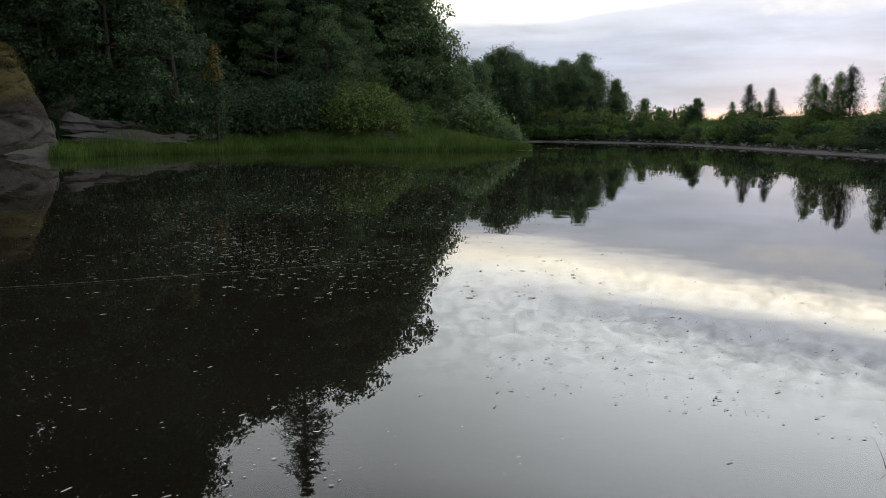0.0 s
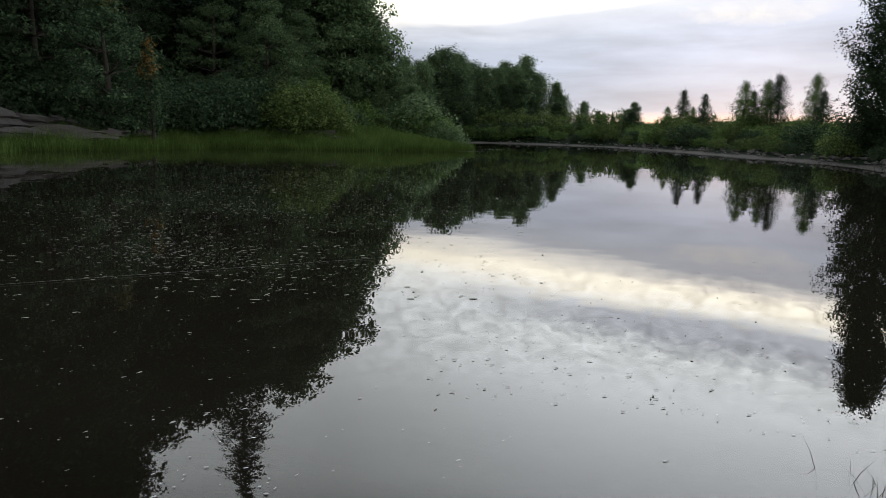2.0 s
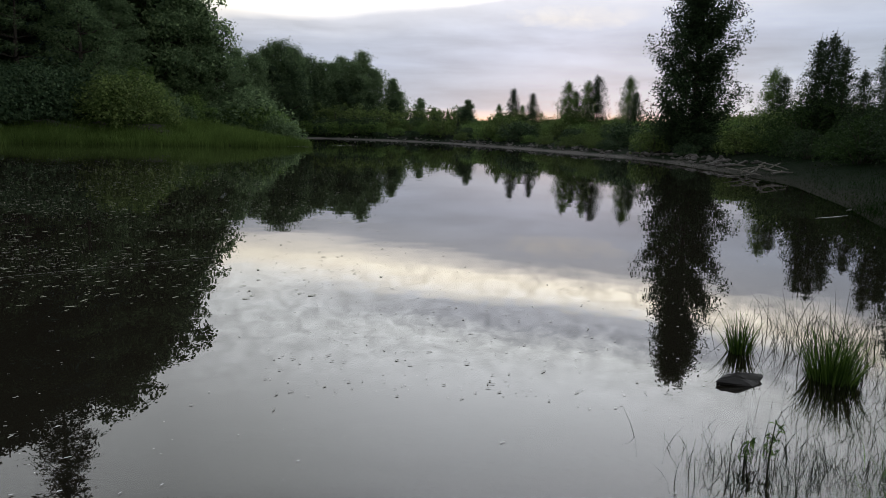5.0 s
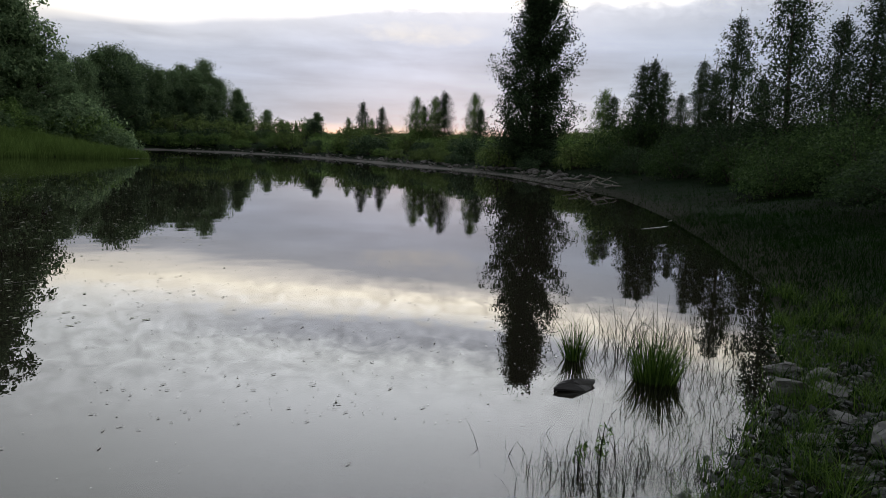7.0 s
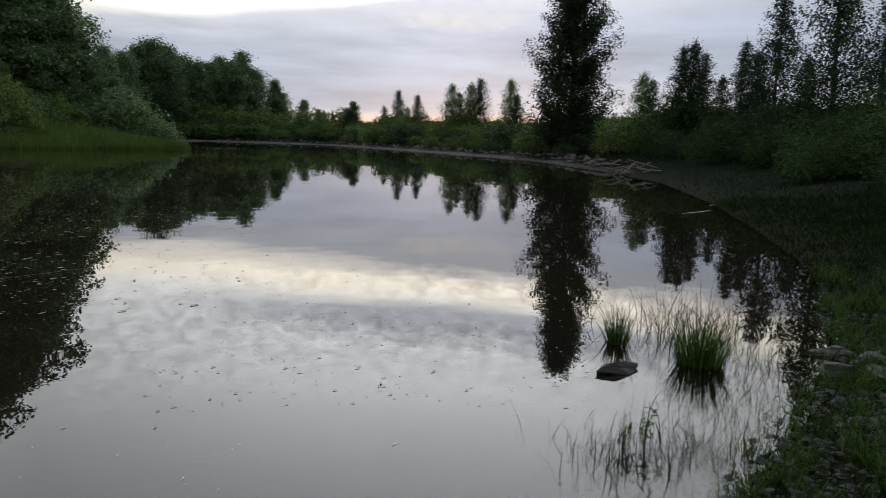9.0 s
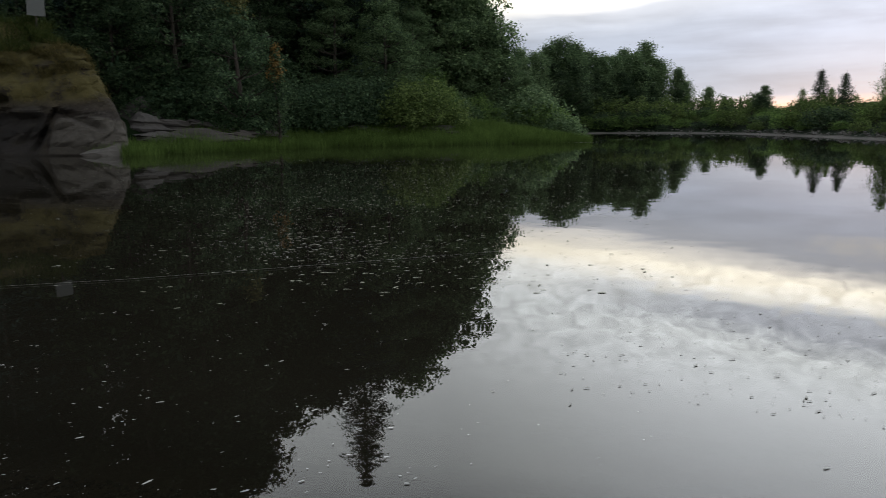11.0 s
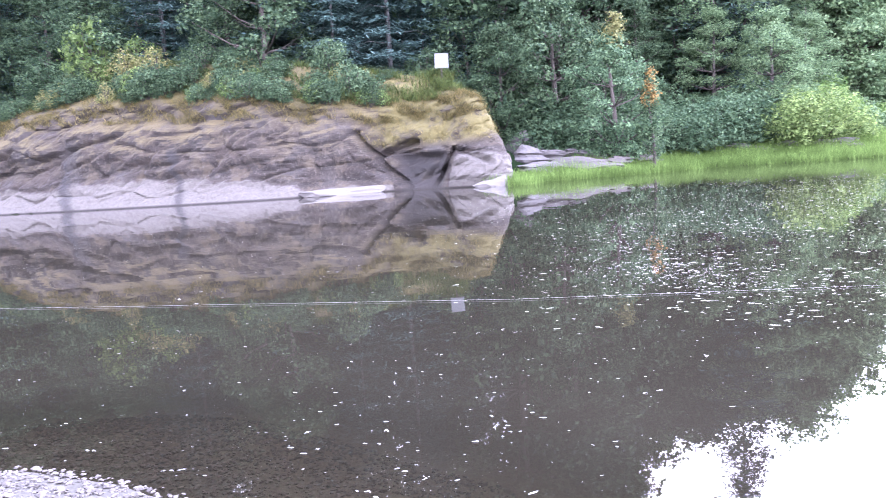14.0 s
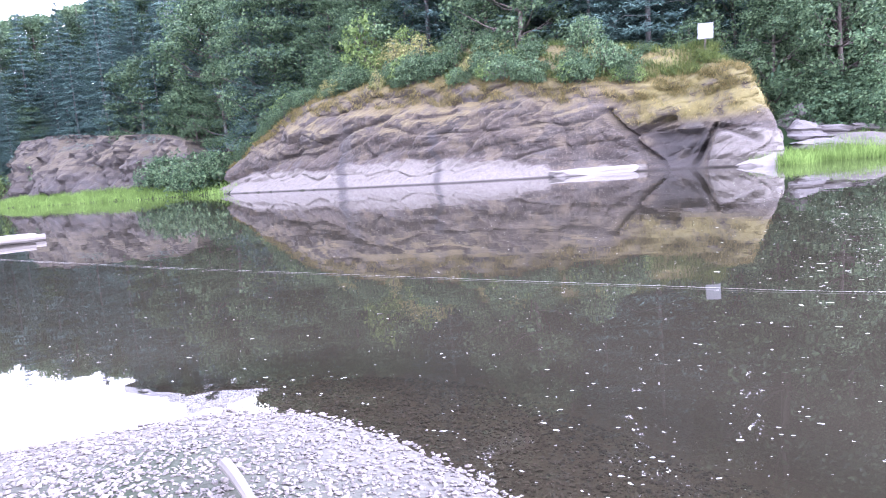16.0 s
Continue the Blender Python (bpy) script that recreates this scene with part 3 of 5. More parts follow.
def boulder_mesh(name, size, mat, seed, cuts=3, squash=1.0, layers=0):
    """An angular stone: a ball cut by planes and roughened."""
    bm = bmesh.new()
    bmesh.ops.create_icosphere(bm, subdivisions=cuts, radius=1)
    rng = random.Random(seed)
    planes = [(Vector((rng.gauss(0, 1), rng.gauss(0, 1), rng.gauss(0, 0.7))).normalized(), rng.uniform(0.38, 0.72)) for _ in range(12)]
    for v in bm.verts:
        for nrm, d in planes:
            over = v.co.dot(nrm) - d
            if over > 0:
                v.co -= nrm * over * 0.97
        v.co *= 1 + 0.24 * noise.noise(v.co * 1.5 + Vector((seed, 0, 0))) + 0.10 * noise.noise(v.co * 3.5 + Vector((seed, 2, 0))) + 0.04 * noise.noise(v.co * 6 + Vector((seed, 0, 0)))
        if layers:
            step = 1 + 0.12 * math.sin(math.floor(v.co.z * layers) * 2.4 + seed)
            v.co.x, v.co.y = v.co.x * step, v.co.y * step
        v.co = Vector((v.co.x * size[0], v.co.y * size[1], v.co.z * size[2] * squash))
    me = bpy.data.meshes.new(name)
    bm.to_mesh(me)
    bm.free()
    me.materials.append(mat)
    return me


BLOCK = stone_mat("dark_block_rock", (0.04, 0.036, 0.033), (0.15, 0.138, 0.13))
PALE_ROCK = stone_mat("pale_washed_rock", (0.05, 0.046, 0.041), (0.125, 0.114, 0.103))
for x, y, z, size, turn, mat, label in (
        (-39.4, 33.9, 0.02, (5.6, 0.8, 0.62), 53, PALE_ROCK, "low pale slab of rock at the waterline"),
        (-28.6, 38.1, 0.0, (1.7, 0.8, 0.9), 14, PALE_ROCK, "smooth pale boulder at the bluff's end")):
    thing("boulder", boulder_mesh("boulder", size, mat, x), pose(x, y, z, 0, 0, turn), label=label, category="boulder")

LEDGE = stone_mat("ledge_rock_face", (0.035, 0.031, 0.028), (0.14, 0.126, 0.114))
# broken ledges behind the grass, and the second bluff up the river
for x, y, z, size, turn, mat in ((-29.3, 44.6, 0.6, (2.8, 1.3, 1.0), 20, BLOCK), (-27.4, 46.3, 0.7, (3.4, 1.3, 0.9), 25, LEDGE), (-25.6, 48.3, 0.5, (2.6, 1.2, 0.9), 35, LEDGE), (-31.8, 46.4, 1.4, (2.2, 1.3, 1.5), 15, BLOCK), (-33.2, 48.6, 2.4, (2.6, 1.4, 1.6), 30, BLOCK), (-30.4, 47.3, 1.6, (2.6, 1.4, 1.0), 10, BLOCK),
                                 (-28.3, 49.6, 1.7, (2.4, 1.4, 0.7), 30, BLOCK), (-25.2, 51.4, 0.9, (2.2, 1.2, 0.8), 40, LEDGE), (-27.0, 52.5, 2.6, (2.2, 1.5, 0.9), 5, BLOCK), (-19.6, 60.8, 1.2, (2.8, 1.2, 0.5), 8, BLOCK),
                                 (-16.8, 62.3, 1.2, (2.4, 1.1, 0.5), -6, BLOCK), (-13.2, 62.6, 1.1, (2.4, 1.0, 0.5), 12, BLOCK), (-11.8, 61.6, 0.8, (1.2, 0.7, 0.45), 12, LEDGE)):
    thing("ledge_rock", boulder_mesh("ledge_rock", size, mat, x + y, 4, 1.0, 5), pose(x, y, z, 0, 4, turn), label="broken ledge of rock behind the shore grass", category="rock", group="ledges behind the grass")


def build_far_bluff():
    foot = [(-88, 17.5, 2.0), (-92, 14, 7.0), (-97, 11, 8.5), (-104, 6, 9.0), (-112, 1, 10), (-125, -5, 10)][::-1]
    nu, nv = 240, 56
    c = along(foot, nu)
    t = np.gradient(c[:, :2], axis=0)
    t /= np.linalg.norm(t, axis=1)[:, None]
    inward = np.stack([-t[:, 1], t[:, 0]], -1)
    v = np.linspace(0, 1, nv)
    back, high = np.interp(v, [0, 0.5, 0.8, 1], [-0.5, 2.2, 4, 9]), np.interp(v, [0, 0.5, 0.8, 1], [-0.05, 0.6, 0.95, 0.9])
    verts = []
    for i in range(nu):
        for j in range(nv):
            x, y = c[i, :2] + inward[i] * back[j]
            z = c[i, 2] * high[j]
            near, _ = noise.voronoi((x * 0.17, y * 0.17, z * 0.2))
            push = 2.4 * noise.noise((x * 0.16, y * 0.16, z * 0.12)) + 1.2 * noise.noise((x * 0.4, y * 0.4, z * 0.3)) + 0.6 * noise.noise((x * 0.9, y * 0.9, z * 0.8)) + 0.35 * noise.noise((x * 2.1, y * 2.1, z * 1.7)) + 0.5 * abs(noise.noise((x * 0.5, y * 0.5, z * 0.9))) + 0.9 * (0.4 - near[0]) - 0.45 * max(0, 1 - (near[1] - near[0]) * 5)
            verts.append((x - inward[i, 0] * push, y - inward[i, 1] * push, z))
    ob = thing("rock_bluff", None, None, label="broken brown rock face up the river above grass", category="rock bluff")
    verts = np.array(verts).reshape(nu, nv, 3)
    for a, b in ((0, 105), (105, 168), (168, nu - 1)):
        me = mesh_of("rock_face", verts[a:b + 1].reshape(-1, 3), grid_faces(b + 1 - a, nv), BLUFF, False)
        me.attributes.new("washed", "FLOAT", "POINT").data.foreach_set("value", (verts[a:b + 1, :, 2] - 0.7).ravel().astype(np.float32))
        # darkens the whole far face evenly
        me.attributes.new("drip", "FLOAT", "POINT").data.foreach_set("value", np.full(len(me.vertices), 0.6, np.float32))
        part("rock_face", me, ob)
    return ob


build_far_bluff()

# ---- trees and bushes ----
rnd = np.random.default_rng(7)


def leaf_cards(at, out, size, stretch=1.5, loose=0.8, slim=0.42):
    """One small folded leaf clump at each place, facing roughly out."""
    n = len(at)
    out = out / (np.linalg.norm(out, axis=1)[:, None] + 1e-9) + rnd.normal(0, loose, (n, 3))
    out /= np.linalg.norm(out, axis=1)[:, None]
    a = np.cross(out, rnd.normal(0, 1, (n, 3)))
    a /= np.linalg.norm(a, axis=1)[:, None]
    b = np.cross(out, a)
    s = (size * rnd.uniform(0.55, 1.25, n))[:, None]
    v = np.stack([at - a * s * stretch * 0.5, at + b * s * slim + out * s * 0.12, at + a * s * stretch * 0.5, at - b * s * slim + out * s * 0.12], 1).reshape(-1, 3)
    return v, np.arange(4 * n).reshape(n, 4)


def tufted(at, out, each, spread):
    """Leaves gathered in small tufts round every few of the places."""
    keep = rnd.permutation(len(at))[:max(1, len(at) // each)]
    at, out = np.repeat(at[keep], each, 0), np.repeat(out[keep], each, 0)
    shift = rnd.normal(0, spread, at.shape)
    return at + shift, out + shift / spread * 0.25


def blob_leaves(blobs, per_area, size, stretch=1.5, low=0.62):
    """Leaves in the outer shell of each ball-like clump (place, radii), thinner below."""
    at, out = [], []
    for c, r in blobs:
        c, r = np.array(c), np.array(r)
        n = int(per_area * 4 * math.pi * (r[0] * r[1] * r[2]) ** (2 / 3))
        d = rnd.normal(0, 1, (n, 3))
        d /= np.linalg.norm(d, axis=1)[:, None]
        d = d[(d[:, 2] > -0.35) | (rnd.random(n) < 0.35)]
        k = rnd.uniform(low, 1.06, len(d))[:, None] * (1 + 0.16 * np.sin(d[:, :1] * 5 + c[0]) * np.sin(d[:, 1:2] * 6 + c[1]) + 0.12 * np.sin(d[:, 2:] * 7))
        at.append(c + d * r * k)
        out.append(d * 0.8 + [0, 0, 0.55])
    return leaf_cards(*tufted(np.concatenate(at), np.concatenate(out), 5, size * 0.75), size, stretch, 0.6)


def make_tree(name, trunk, limbs, crown, leaf, wood=None, **tags):
    """An Empty at the foot with a trunk (limbs and all) and a crown under it."""
    ob = thing(name, None, None, **tags)
    v, f = join([tube(*t) for t in (trunk, *limbs)])
    part("trunk", mesh_of("trunk", v, f, wood or BARK), ob)
    part("crown", mesh_of("crown", crown[0], crown[1], leaf, False), ob)
    return ob


def broad_tree(name, high, wide, leaf, size, seed, per_area=9.0, first=0.22, lean=0.0, **tags):
    rng = np.random.default_rng(seed)
    r0 = high * 0.018 + 0.05
    spine = [(lean * high * k * k * 0.3 + 0.15 * math.sin(seed + 5 * k), 0.15 * math.cos(seed * 2 + 4 * k), high * k * 0.93) for k in np.linspace(0, 1, 8)]
    trunk = (spine, [r0 * (1 - 0.9 * k) for k in np.linspace(0, 1, 8)], 8)
    limbs, blobs = [], []
    count = int(34 + high * 0.9)
    for i in range(count):
        k = first + (1 - first) * ((i + rng.random()) / count)
        turn = i * 2.4 + rng.uniform(-0.5, 0.5)
        reach = wide * 0.5 * math.sin(math.pi * min(1, (k - first) / (1 - first) * 0.78 + 0.24)) * rng.uniform(0.55, 1.05)
        base = Vector(spine[min(7, int(k * 7))])
        tip = base + Vector((math.cos(turn) * reach, math.sin(turn) * reach, reach * 0.35 + 0.3))
        tip.z = min(tip.z, high * 0.97)
        limbs.append(([base, base.lerp(tip, 0.5) + Vector((0, 0, -0.08 * reach)), tip], [r0 * 0.42 * (1.15 - k), r0 * 0.25 * (1.15 - k), 0.015], 5))
        r = wide * rng.uniform(0.09, 0.165)
        blobs.append((tip, (r, r * rng.uniform(0.85, 1.15), r * rng.uniform(0.65, 0.9))))
    return make_tree(name, trunk, limbs, blob_leaves(blobs, per_area, size), leaf, **tags)


def conifer(name, high, wide, seed, leaf=None, size=0.25, **tags):
    rng = np.random.default_rng(seed)
    r0 = high * 0.0095
    trunk = ([(0.1 * math.sin(seed + k * 5), 0.1 * math.cos(seed + k * 4), high * k) for k in np.linspace(0, 1, 7)], [r0 * (1 - 0.95 * k) for k in np.linspace(0, 1, 7)], 7)
    limbs, at, out = [], [], []
    levels = int(high * 1.05)
    for i in range(levels):
        k = 0.10 + 0.89 * i / levels
        reach = wide * 0.5 * (1 - k) ** 0.7 * rng.uniform(0.6, 1.15) + 0.25
        for j in range(5):
            turn = j * math.tau / 5 + i * 0.9 + rng.uniform(-0.35, 0.35)
            r = reach * rng.uniform(0.6, 1.1)
            d = np.array([math.cos(turn), math.sin(turn), 0])
            base = np.array([0, 0, high * k + rng.uniform(-0.2, 0.2)])
            mid, tip = base + d * r * 0.55 + [0, 0, 0.02 * r], base + d * r + [0, 0, -0.22 * r]
            if j == i % 5:
                limbs.append(([base, mid, tip], [r0 * 0.3 * (1.1 - k), r0 * 0.18 * (1.1 - k), 0.01], 3))
            n = int(12 + r * 32)
            s = rng.uniform(0.15, 1.0, n)[:, None]
            p = base + d * r * s + np.array([0, 0, -0.22 * r]) * s * s + rng.normal(0, 1, (n, 3)) * [0.17 * r + 0.05, 0.17 * r + 0.05, 0.07]
            at.append(p)
            out.append(np.tile(d * 0.35 + [0, 0, 0.9], (n, 1)))
    crown = leaf_cards(np.concatenate(at), np.concatenate(out), size, 1.9, 0.3, 0.24)
    return make_tree(name, trunk, limbs, crown, leaf or LEAF_NEEDLE, BARK_PALE, **tags)


def spire_tree(name, high, wide, leaf, size, seed, per_area=7.0, gaps=0.0, more=1.0, taper=0.6, **tags):
    """A poplar: upright limbs, narrow tufts of leaves with sky between."""
    rng = np.random.default_rng(seed)
    r0 = high * 0.014 + 0.03
    trunk = ([(0.12 * math.sin(seed + k * 4), 0.1 * math.cos(seed + k * 6), high * k) for k in np.linspace(0, 1, 8)], [r0 * (1 - 0.94 * k) for k in np.linspace(0, 1, 8)], 7)
    limbs, blobs = [], []
    count = int((22 + high) * more)
    for i in range(count):
        k = 0.08 + 0.90 * i / count
        turn = i * 2.4 + rng.uniform(-0.4, 0.4)
        reach = wide * 0.5 * (1.05 - k) ** taper * min(1, 0.35 + k * 2.2) * rng.uniform(0.45, 1.1)
        base = Vector((0, 0, high * k * 0.94))
        tip = base + Vector((math.cos(turn) * reach, math.sin(turn) * reach, reach * 0.9))
        limbs.append(([base, base.lerp(tip, 0.5) + Vector((0, 0, -0.1 * reach)), tip], [r0 * 0.22 * (1.1 - k), r0 * 0.13 * (1.1 - k), 0.008], 4))
        for s in ((0.55, 1.0) if reach > wide * 0.2 else (0.9,)):
            if rng.random() < gaps:
                continue
            r = wide * rng.uniform(0.09, 0.15) * (1.15 - 0.45 * k) / math.sqrt(more)
            blobs.append((base.lerp(tip, s) + Vector((0, 0, r * 0.5)), (r, r, r * rng.uniform(1.1, 1.8))))
    return make_tree(name, trunk, limbs, blob_leaves(blobs, per_area, size, 1.5, 0.35), leaf, **tags)


def airy_tree(name, high, wide, leaf, size, seed, limbs=60, per=80, taper=0.75, belly=0.45, **tags):
    """A young or open tree: rising limbs with leaves strung along them, ragged against the sky."""
    rng = np.random.default_rng(seed)
    r0 = high * 0.012 + 0.03
    trunk = ([(0.1 * math.sin(seed + k * 4), 0.1 * math.cos(seed + k * 6), high * k) for k in np.linspace(0, 1, 8)], [r0 * (1 - 0.94 * k) for k in np.linspace(0, 1, 8)], 6)
    arms, at, out = [], [], []
    for i in range(limbs):
        k = 0.04 + 0.94 * (i + rng.random()) / limbs
        turn = i * 2.4 + rng.uniform(-0.5, 0.5)
        reach = wide * 0.62 * (1 - k) ** taper * min(1, belly + k * 2) * rng.uniform(0.5, 1.15) + 0.02 * wide
        base = np.array([0, 0, high * k * 0.93])
        tip = base + [math.cos(turn) * reach, math.sin(turn) * reach, reach * rng.uniform(0.45, 0.95)]
        arms.append(([base, (base + tip) / 2 - [0, 0, 0.08 * reach], tip], [r0 * 0.25 * (1.1 - k), r0 * 0.14 * (1.1 - k), 0.006], 3))
        n = int(per * (0.3 + 1.4 * reach / wide))
        s = rng.uniform(0.12, 1.08, n)[:, None] ** 0.8
        at.append(base + (tip - base) * s + rng.normal(0, 1, (n, 3)) * (0.035 * wide + 0.12 * reach))
        out.append(np.tile((tip - base) * 0.4 + [0, 0, 0.3], (n, 1)))
    crown = leaf_cards(*tufted(np.concatenate(at), np.concatenate(out), 12, size * 1.5), size, 1.5, 0.8)
    return make_tree(name, trunk, arms, crown, leaf, **tags)


def bush(name, high, wide, leaf, size, seed, per_area=11.0, **tags):
    rng = np.random.default_rng(seed)
    stems, blobs = [], []
    for i in range(13):
        turn, reach = i * 2.4, wide * 0.42 * math.sqrt((i + 0.5) / 13) * rng.uniform(0.8, 1.1)
        tip = Vector((math.cos(turn) * reach, math.sin(turn) * reach, high * (0.86 - 0.5 * (reach / (wide * 0.5)) ** 2) * rng.uniform(0.75, 1.05)))
        stems.append(([(tip.x * 0.15, tip.y * 0.15, -0.1), (tip.x * 0.5, tip.y * 0.5, tip.z * 0.6), tip], [0.045, 0.03, 0.008], 5))
        r = wide * rng.uniform(0.14, 0.21)
        blobs.append((tip - Vector((0, 0, r * 0.4)), (r, r, min(r, high * 0.4) * rng.uniform(0.8, 1.0))))
        blobs.append((Vector((tip.x * 1.05, tip.y * 1.05, tip.z * 0.35)), (r, r, r * 0.8)))
    ob = thing(name, None, None, **tags)
    v, f = join([tube(*s) for s in stems])
    part("stem_base", mesh_of("stem_base", v, f, BARK), ob)
    c = blob_leaves(blobs, per_area, size)
    part("crown", mesh_of("crown", c[0], c[1], leaf, False), ob)
    return ob


used = set()


def plant(proto, x, y, size=1.0, turn=None, sink=0.1, stretch=1.0, z=None):
    """Set the first of a kind, or a copy of it, on the land."""
    turn = rnd.uniform(0, 360) if turn is None else turn
    m = pose(x, y, (land_z(x, y) if z is None else z) - sink, 0, 0, turn) @ Matrix.Diagonal((size, size, size * stretch, 1))
    if proto.name in used:
        return copy_thing(proto, m @ Matrix.Diagonal((1 / proto.scale.x, 1 / proto.scale.y, 1 / proto.scale.z, 1)))
    used.add(proto.name)
    proto.matrix_world = m
    return proto


HILL = dict(label="dark green leafy tree in the hillside forest", category="tree", group="hillside forest")
EDGE = dict(label="leafy green tree at the open end of the wood", category="tree", group="hillside forest")
FIR = dict(label="tall dark blue-green conifer in the hillside forest", category="conifer", group="hillside forest")
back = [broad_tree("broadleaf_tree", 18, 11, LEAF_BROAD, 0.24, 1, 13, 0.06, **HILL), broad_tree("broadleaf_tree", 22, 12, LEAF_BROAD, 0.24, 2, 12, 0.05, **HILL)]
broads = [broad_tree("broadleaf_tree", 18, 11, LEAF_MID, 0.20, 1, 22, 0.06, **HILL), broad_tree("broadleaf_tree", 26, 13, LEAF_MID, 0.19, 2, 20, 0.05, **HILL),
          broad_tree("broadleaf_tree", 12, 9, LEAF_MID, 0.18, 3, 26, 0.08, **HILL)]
# lit copies of the broad trees, the light carried by a paler leaf colour
sunlit = [broad_tree("broadleaf_tree", 18, 11, LEAF_LIT, 0.20, 6, 22, 0.04, **EDGE), broad_tree("broadleaf_tree", 26, 13, LEAF_LIT, 0.19, 7, 20, 0.03, **EDGE)]
tall_fir = conifer("conifer", 34, 15, 4, **FIR)
firs = [conifer("conifer", 24, 10.5, 1, **FIR), conifer("conifer", 20, 10, 2, **FIR), conifer("conifer", 28, 11, 3, **FIR)]

# height of the forest's skyline, degrees, by degrees from north
SKY_AZ = [-100, -94, -85, -80.5, -76, -73.5, -70, -64, -60, -55, -30, -24.5, -23.5, -21.5, -19, -17.6, -14.5, -11.3, -9.7, -7.8, -6.6, -5, -3.4, -2.2]
SKY_EL = [10.5, 11.5, 13.9, 15.4, 15.6, 19, 23, 24, 26, 31, 31, 27, 24, 22.5, 22, 21, 21, 20, 17, 14.5, 9.5, 6.3, 2.6, 0.8]


def by_sight(az, d):
    return d * math.sin(radians(az)), d * math.cos(radians(az))


def under_sky(az, d, z, want):
    """Lower a tree until its crown stays under the skyline on the open side."""
    for _ in range(14):
        half = math.degrees(math.atan(0.31 * want / d))
        if all(z + want * (0.5 + 0.5 * math.sqrt(1 - k * k)) - 1.7 <= d * math.tan(radians(np.interp(az + k * half, SKY_AZ, SKY_EL) + 0.3)) for k in (0, 0.3, 0.6, 0.85, 1)):
            break
        want *= 0.92
    return want


def grow_forest():
    rng = random.Random(11)
    placed, tries = [], 0
    while tries < 9000 and len(placed) < 300:
        tries += 1
        az, d = rng.uniform(-99, -3.2), rng.uniform(52, 145)
        x, y = d * math.sin(radians(az)), d * math.cos(radians(az))
        s = float(shore_distance(np.array([x]), np.array([y]))[0])
        rock = -84 < x < -26 and s < 40 and y < 62
        if s < (10.5 if rock else 11) or s > 48 or (az > -8 and d > 100):
            continue
        z = land_z(x, y)
        room = d * math.tan(radians(min(np.interp(az, SKY_AZ, SKY_EL), np.interp(az + 3, SKY_AZ, SKY_EL) if az > -24 else 99))) + 1.7 - z
        fir = rng.random() < (0.6 if az < -36 else 0.3 if az < -24 else 0.1 if az < -14 else 0.0)
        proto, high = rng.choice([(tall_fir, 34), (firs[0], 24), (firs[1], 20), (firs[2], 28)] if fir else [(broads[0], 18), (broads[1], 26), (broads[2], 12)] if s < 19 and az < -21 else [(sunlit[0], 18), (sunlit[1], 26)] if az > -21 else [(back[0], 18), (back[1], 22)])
        want = rng.uniform(0.8, 1.15) * (high if fir else 14 if s < 15 else 25)
        if s > 16:
            want = room * rng.uniform(0.88, 1.0)
        want = min(want, room, 34)
        if az > -24:
            want = under_sky(az, d, z, want)
        gap = 4.4 if s < 22 else 4.9
        if want < 4 or any(math.hypot(x - a, y - b) < gap * (0.6 + want / 45) for a, b in placed):
            continue
        placed.append((x, y))
        plant(proto, x, y, want / high, stretch=1.0)


grow_forest()
# a near rank of conifers and leafy undergrowth above the bluff
tops_at = bluff_places.reshape(-1, 3)


def top_z(x, y):
    """The height of the land or of the bluff's top."""
    near = tops_at[np.hypot(tops_at[:, 0] - x, tops_at[:, 1] - y) < 0.7]
    return max(land_z(x, y), float(near[:, 2].max()) if len(near) else -9)


rng = random.Random(23)
for az in np.arange(-99, -36.5, 1.8):
    az = az + rng.uniform(-0.8, 0.8)
    d = np.interp(az, [-99, -84, -79, -69, -60, -54, -43, -37], [142, 128, 110, 84, 73, 70, 66, 62]) + rng.uniform(-1, 5)
    x, y = by_sight(az, d)
    plant(rng.choice(firs), x, y, rng.uniform(0.5, 0.95), z=top_z(x, y))
# the lone conifer that tops the wood
lone = conifer("conifer", 34, 14, 9, size=0.3, label="tall dark conifer standing above the edge of the wood", category="conifer", group="hillside forest")
plant(lone, -24.2, 73.0, (77 * math.tan(radians(26.8)) + 1.7 - land_z(-24.2, 73.0)) / 34)
# the end of the wood, stepping down to the point
for i, (az, d, el) in enumerate(((-9.3, 84, 10.2), (-8.2, 83, 8.2), (-7.0, 84, 6.8), (-6.0, 85, 5.8), (-5.0, 83, 4.7), (-4.1, 82, 3.3), (-3.3, 80, 2.2), (-10.6, 82, 13.0), (-12.0, 84, 16.0), (-10.9, 83, 16.6), (-12.2, 84, 18.4), (-13.4, 82, 20.2), (-14.6, 84, 20.8), (-16.2, 82, 20.0), (-20.8, 84, 20.8), (-27.5, 80, 26.5), (-30.5, 78, 29))):
    x, y = by_sight(az, d)
    want = d * math.tan(radians(el)) + 1.7 - land_z(x, y)
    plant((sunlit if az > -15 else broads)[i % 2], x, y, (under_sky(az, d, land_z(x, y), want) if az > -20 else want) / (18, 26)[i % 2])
# the wooded slope up the river
tall_tree = broad_tree("broadleaf_tree", 34, 18, LEAF_MID, 0.26, 5, 11.0, 0.05, **HILL)
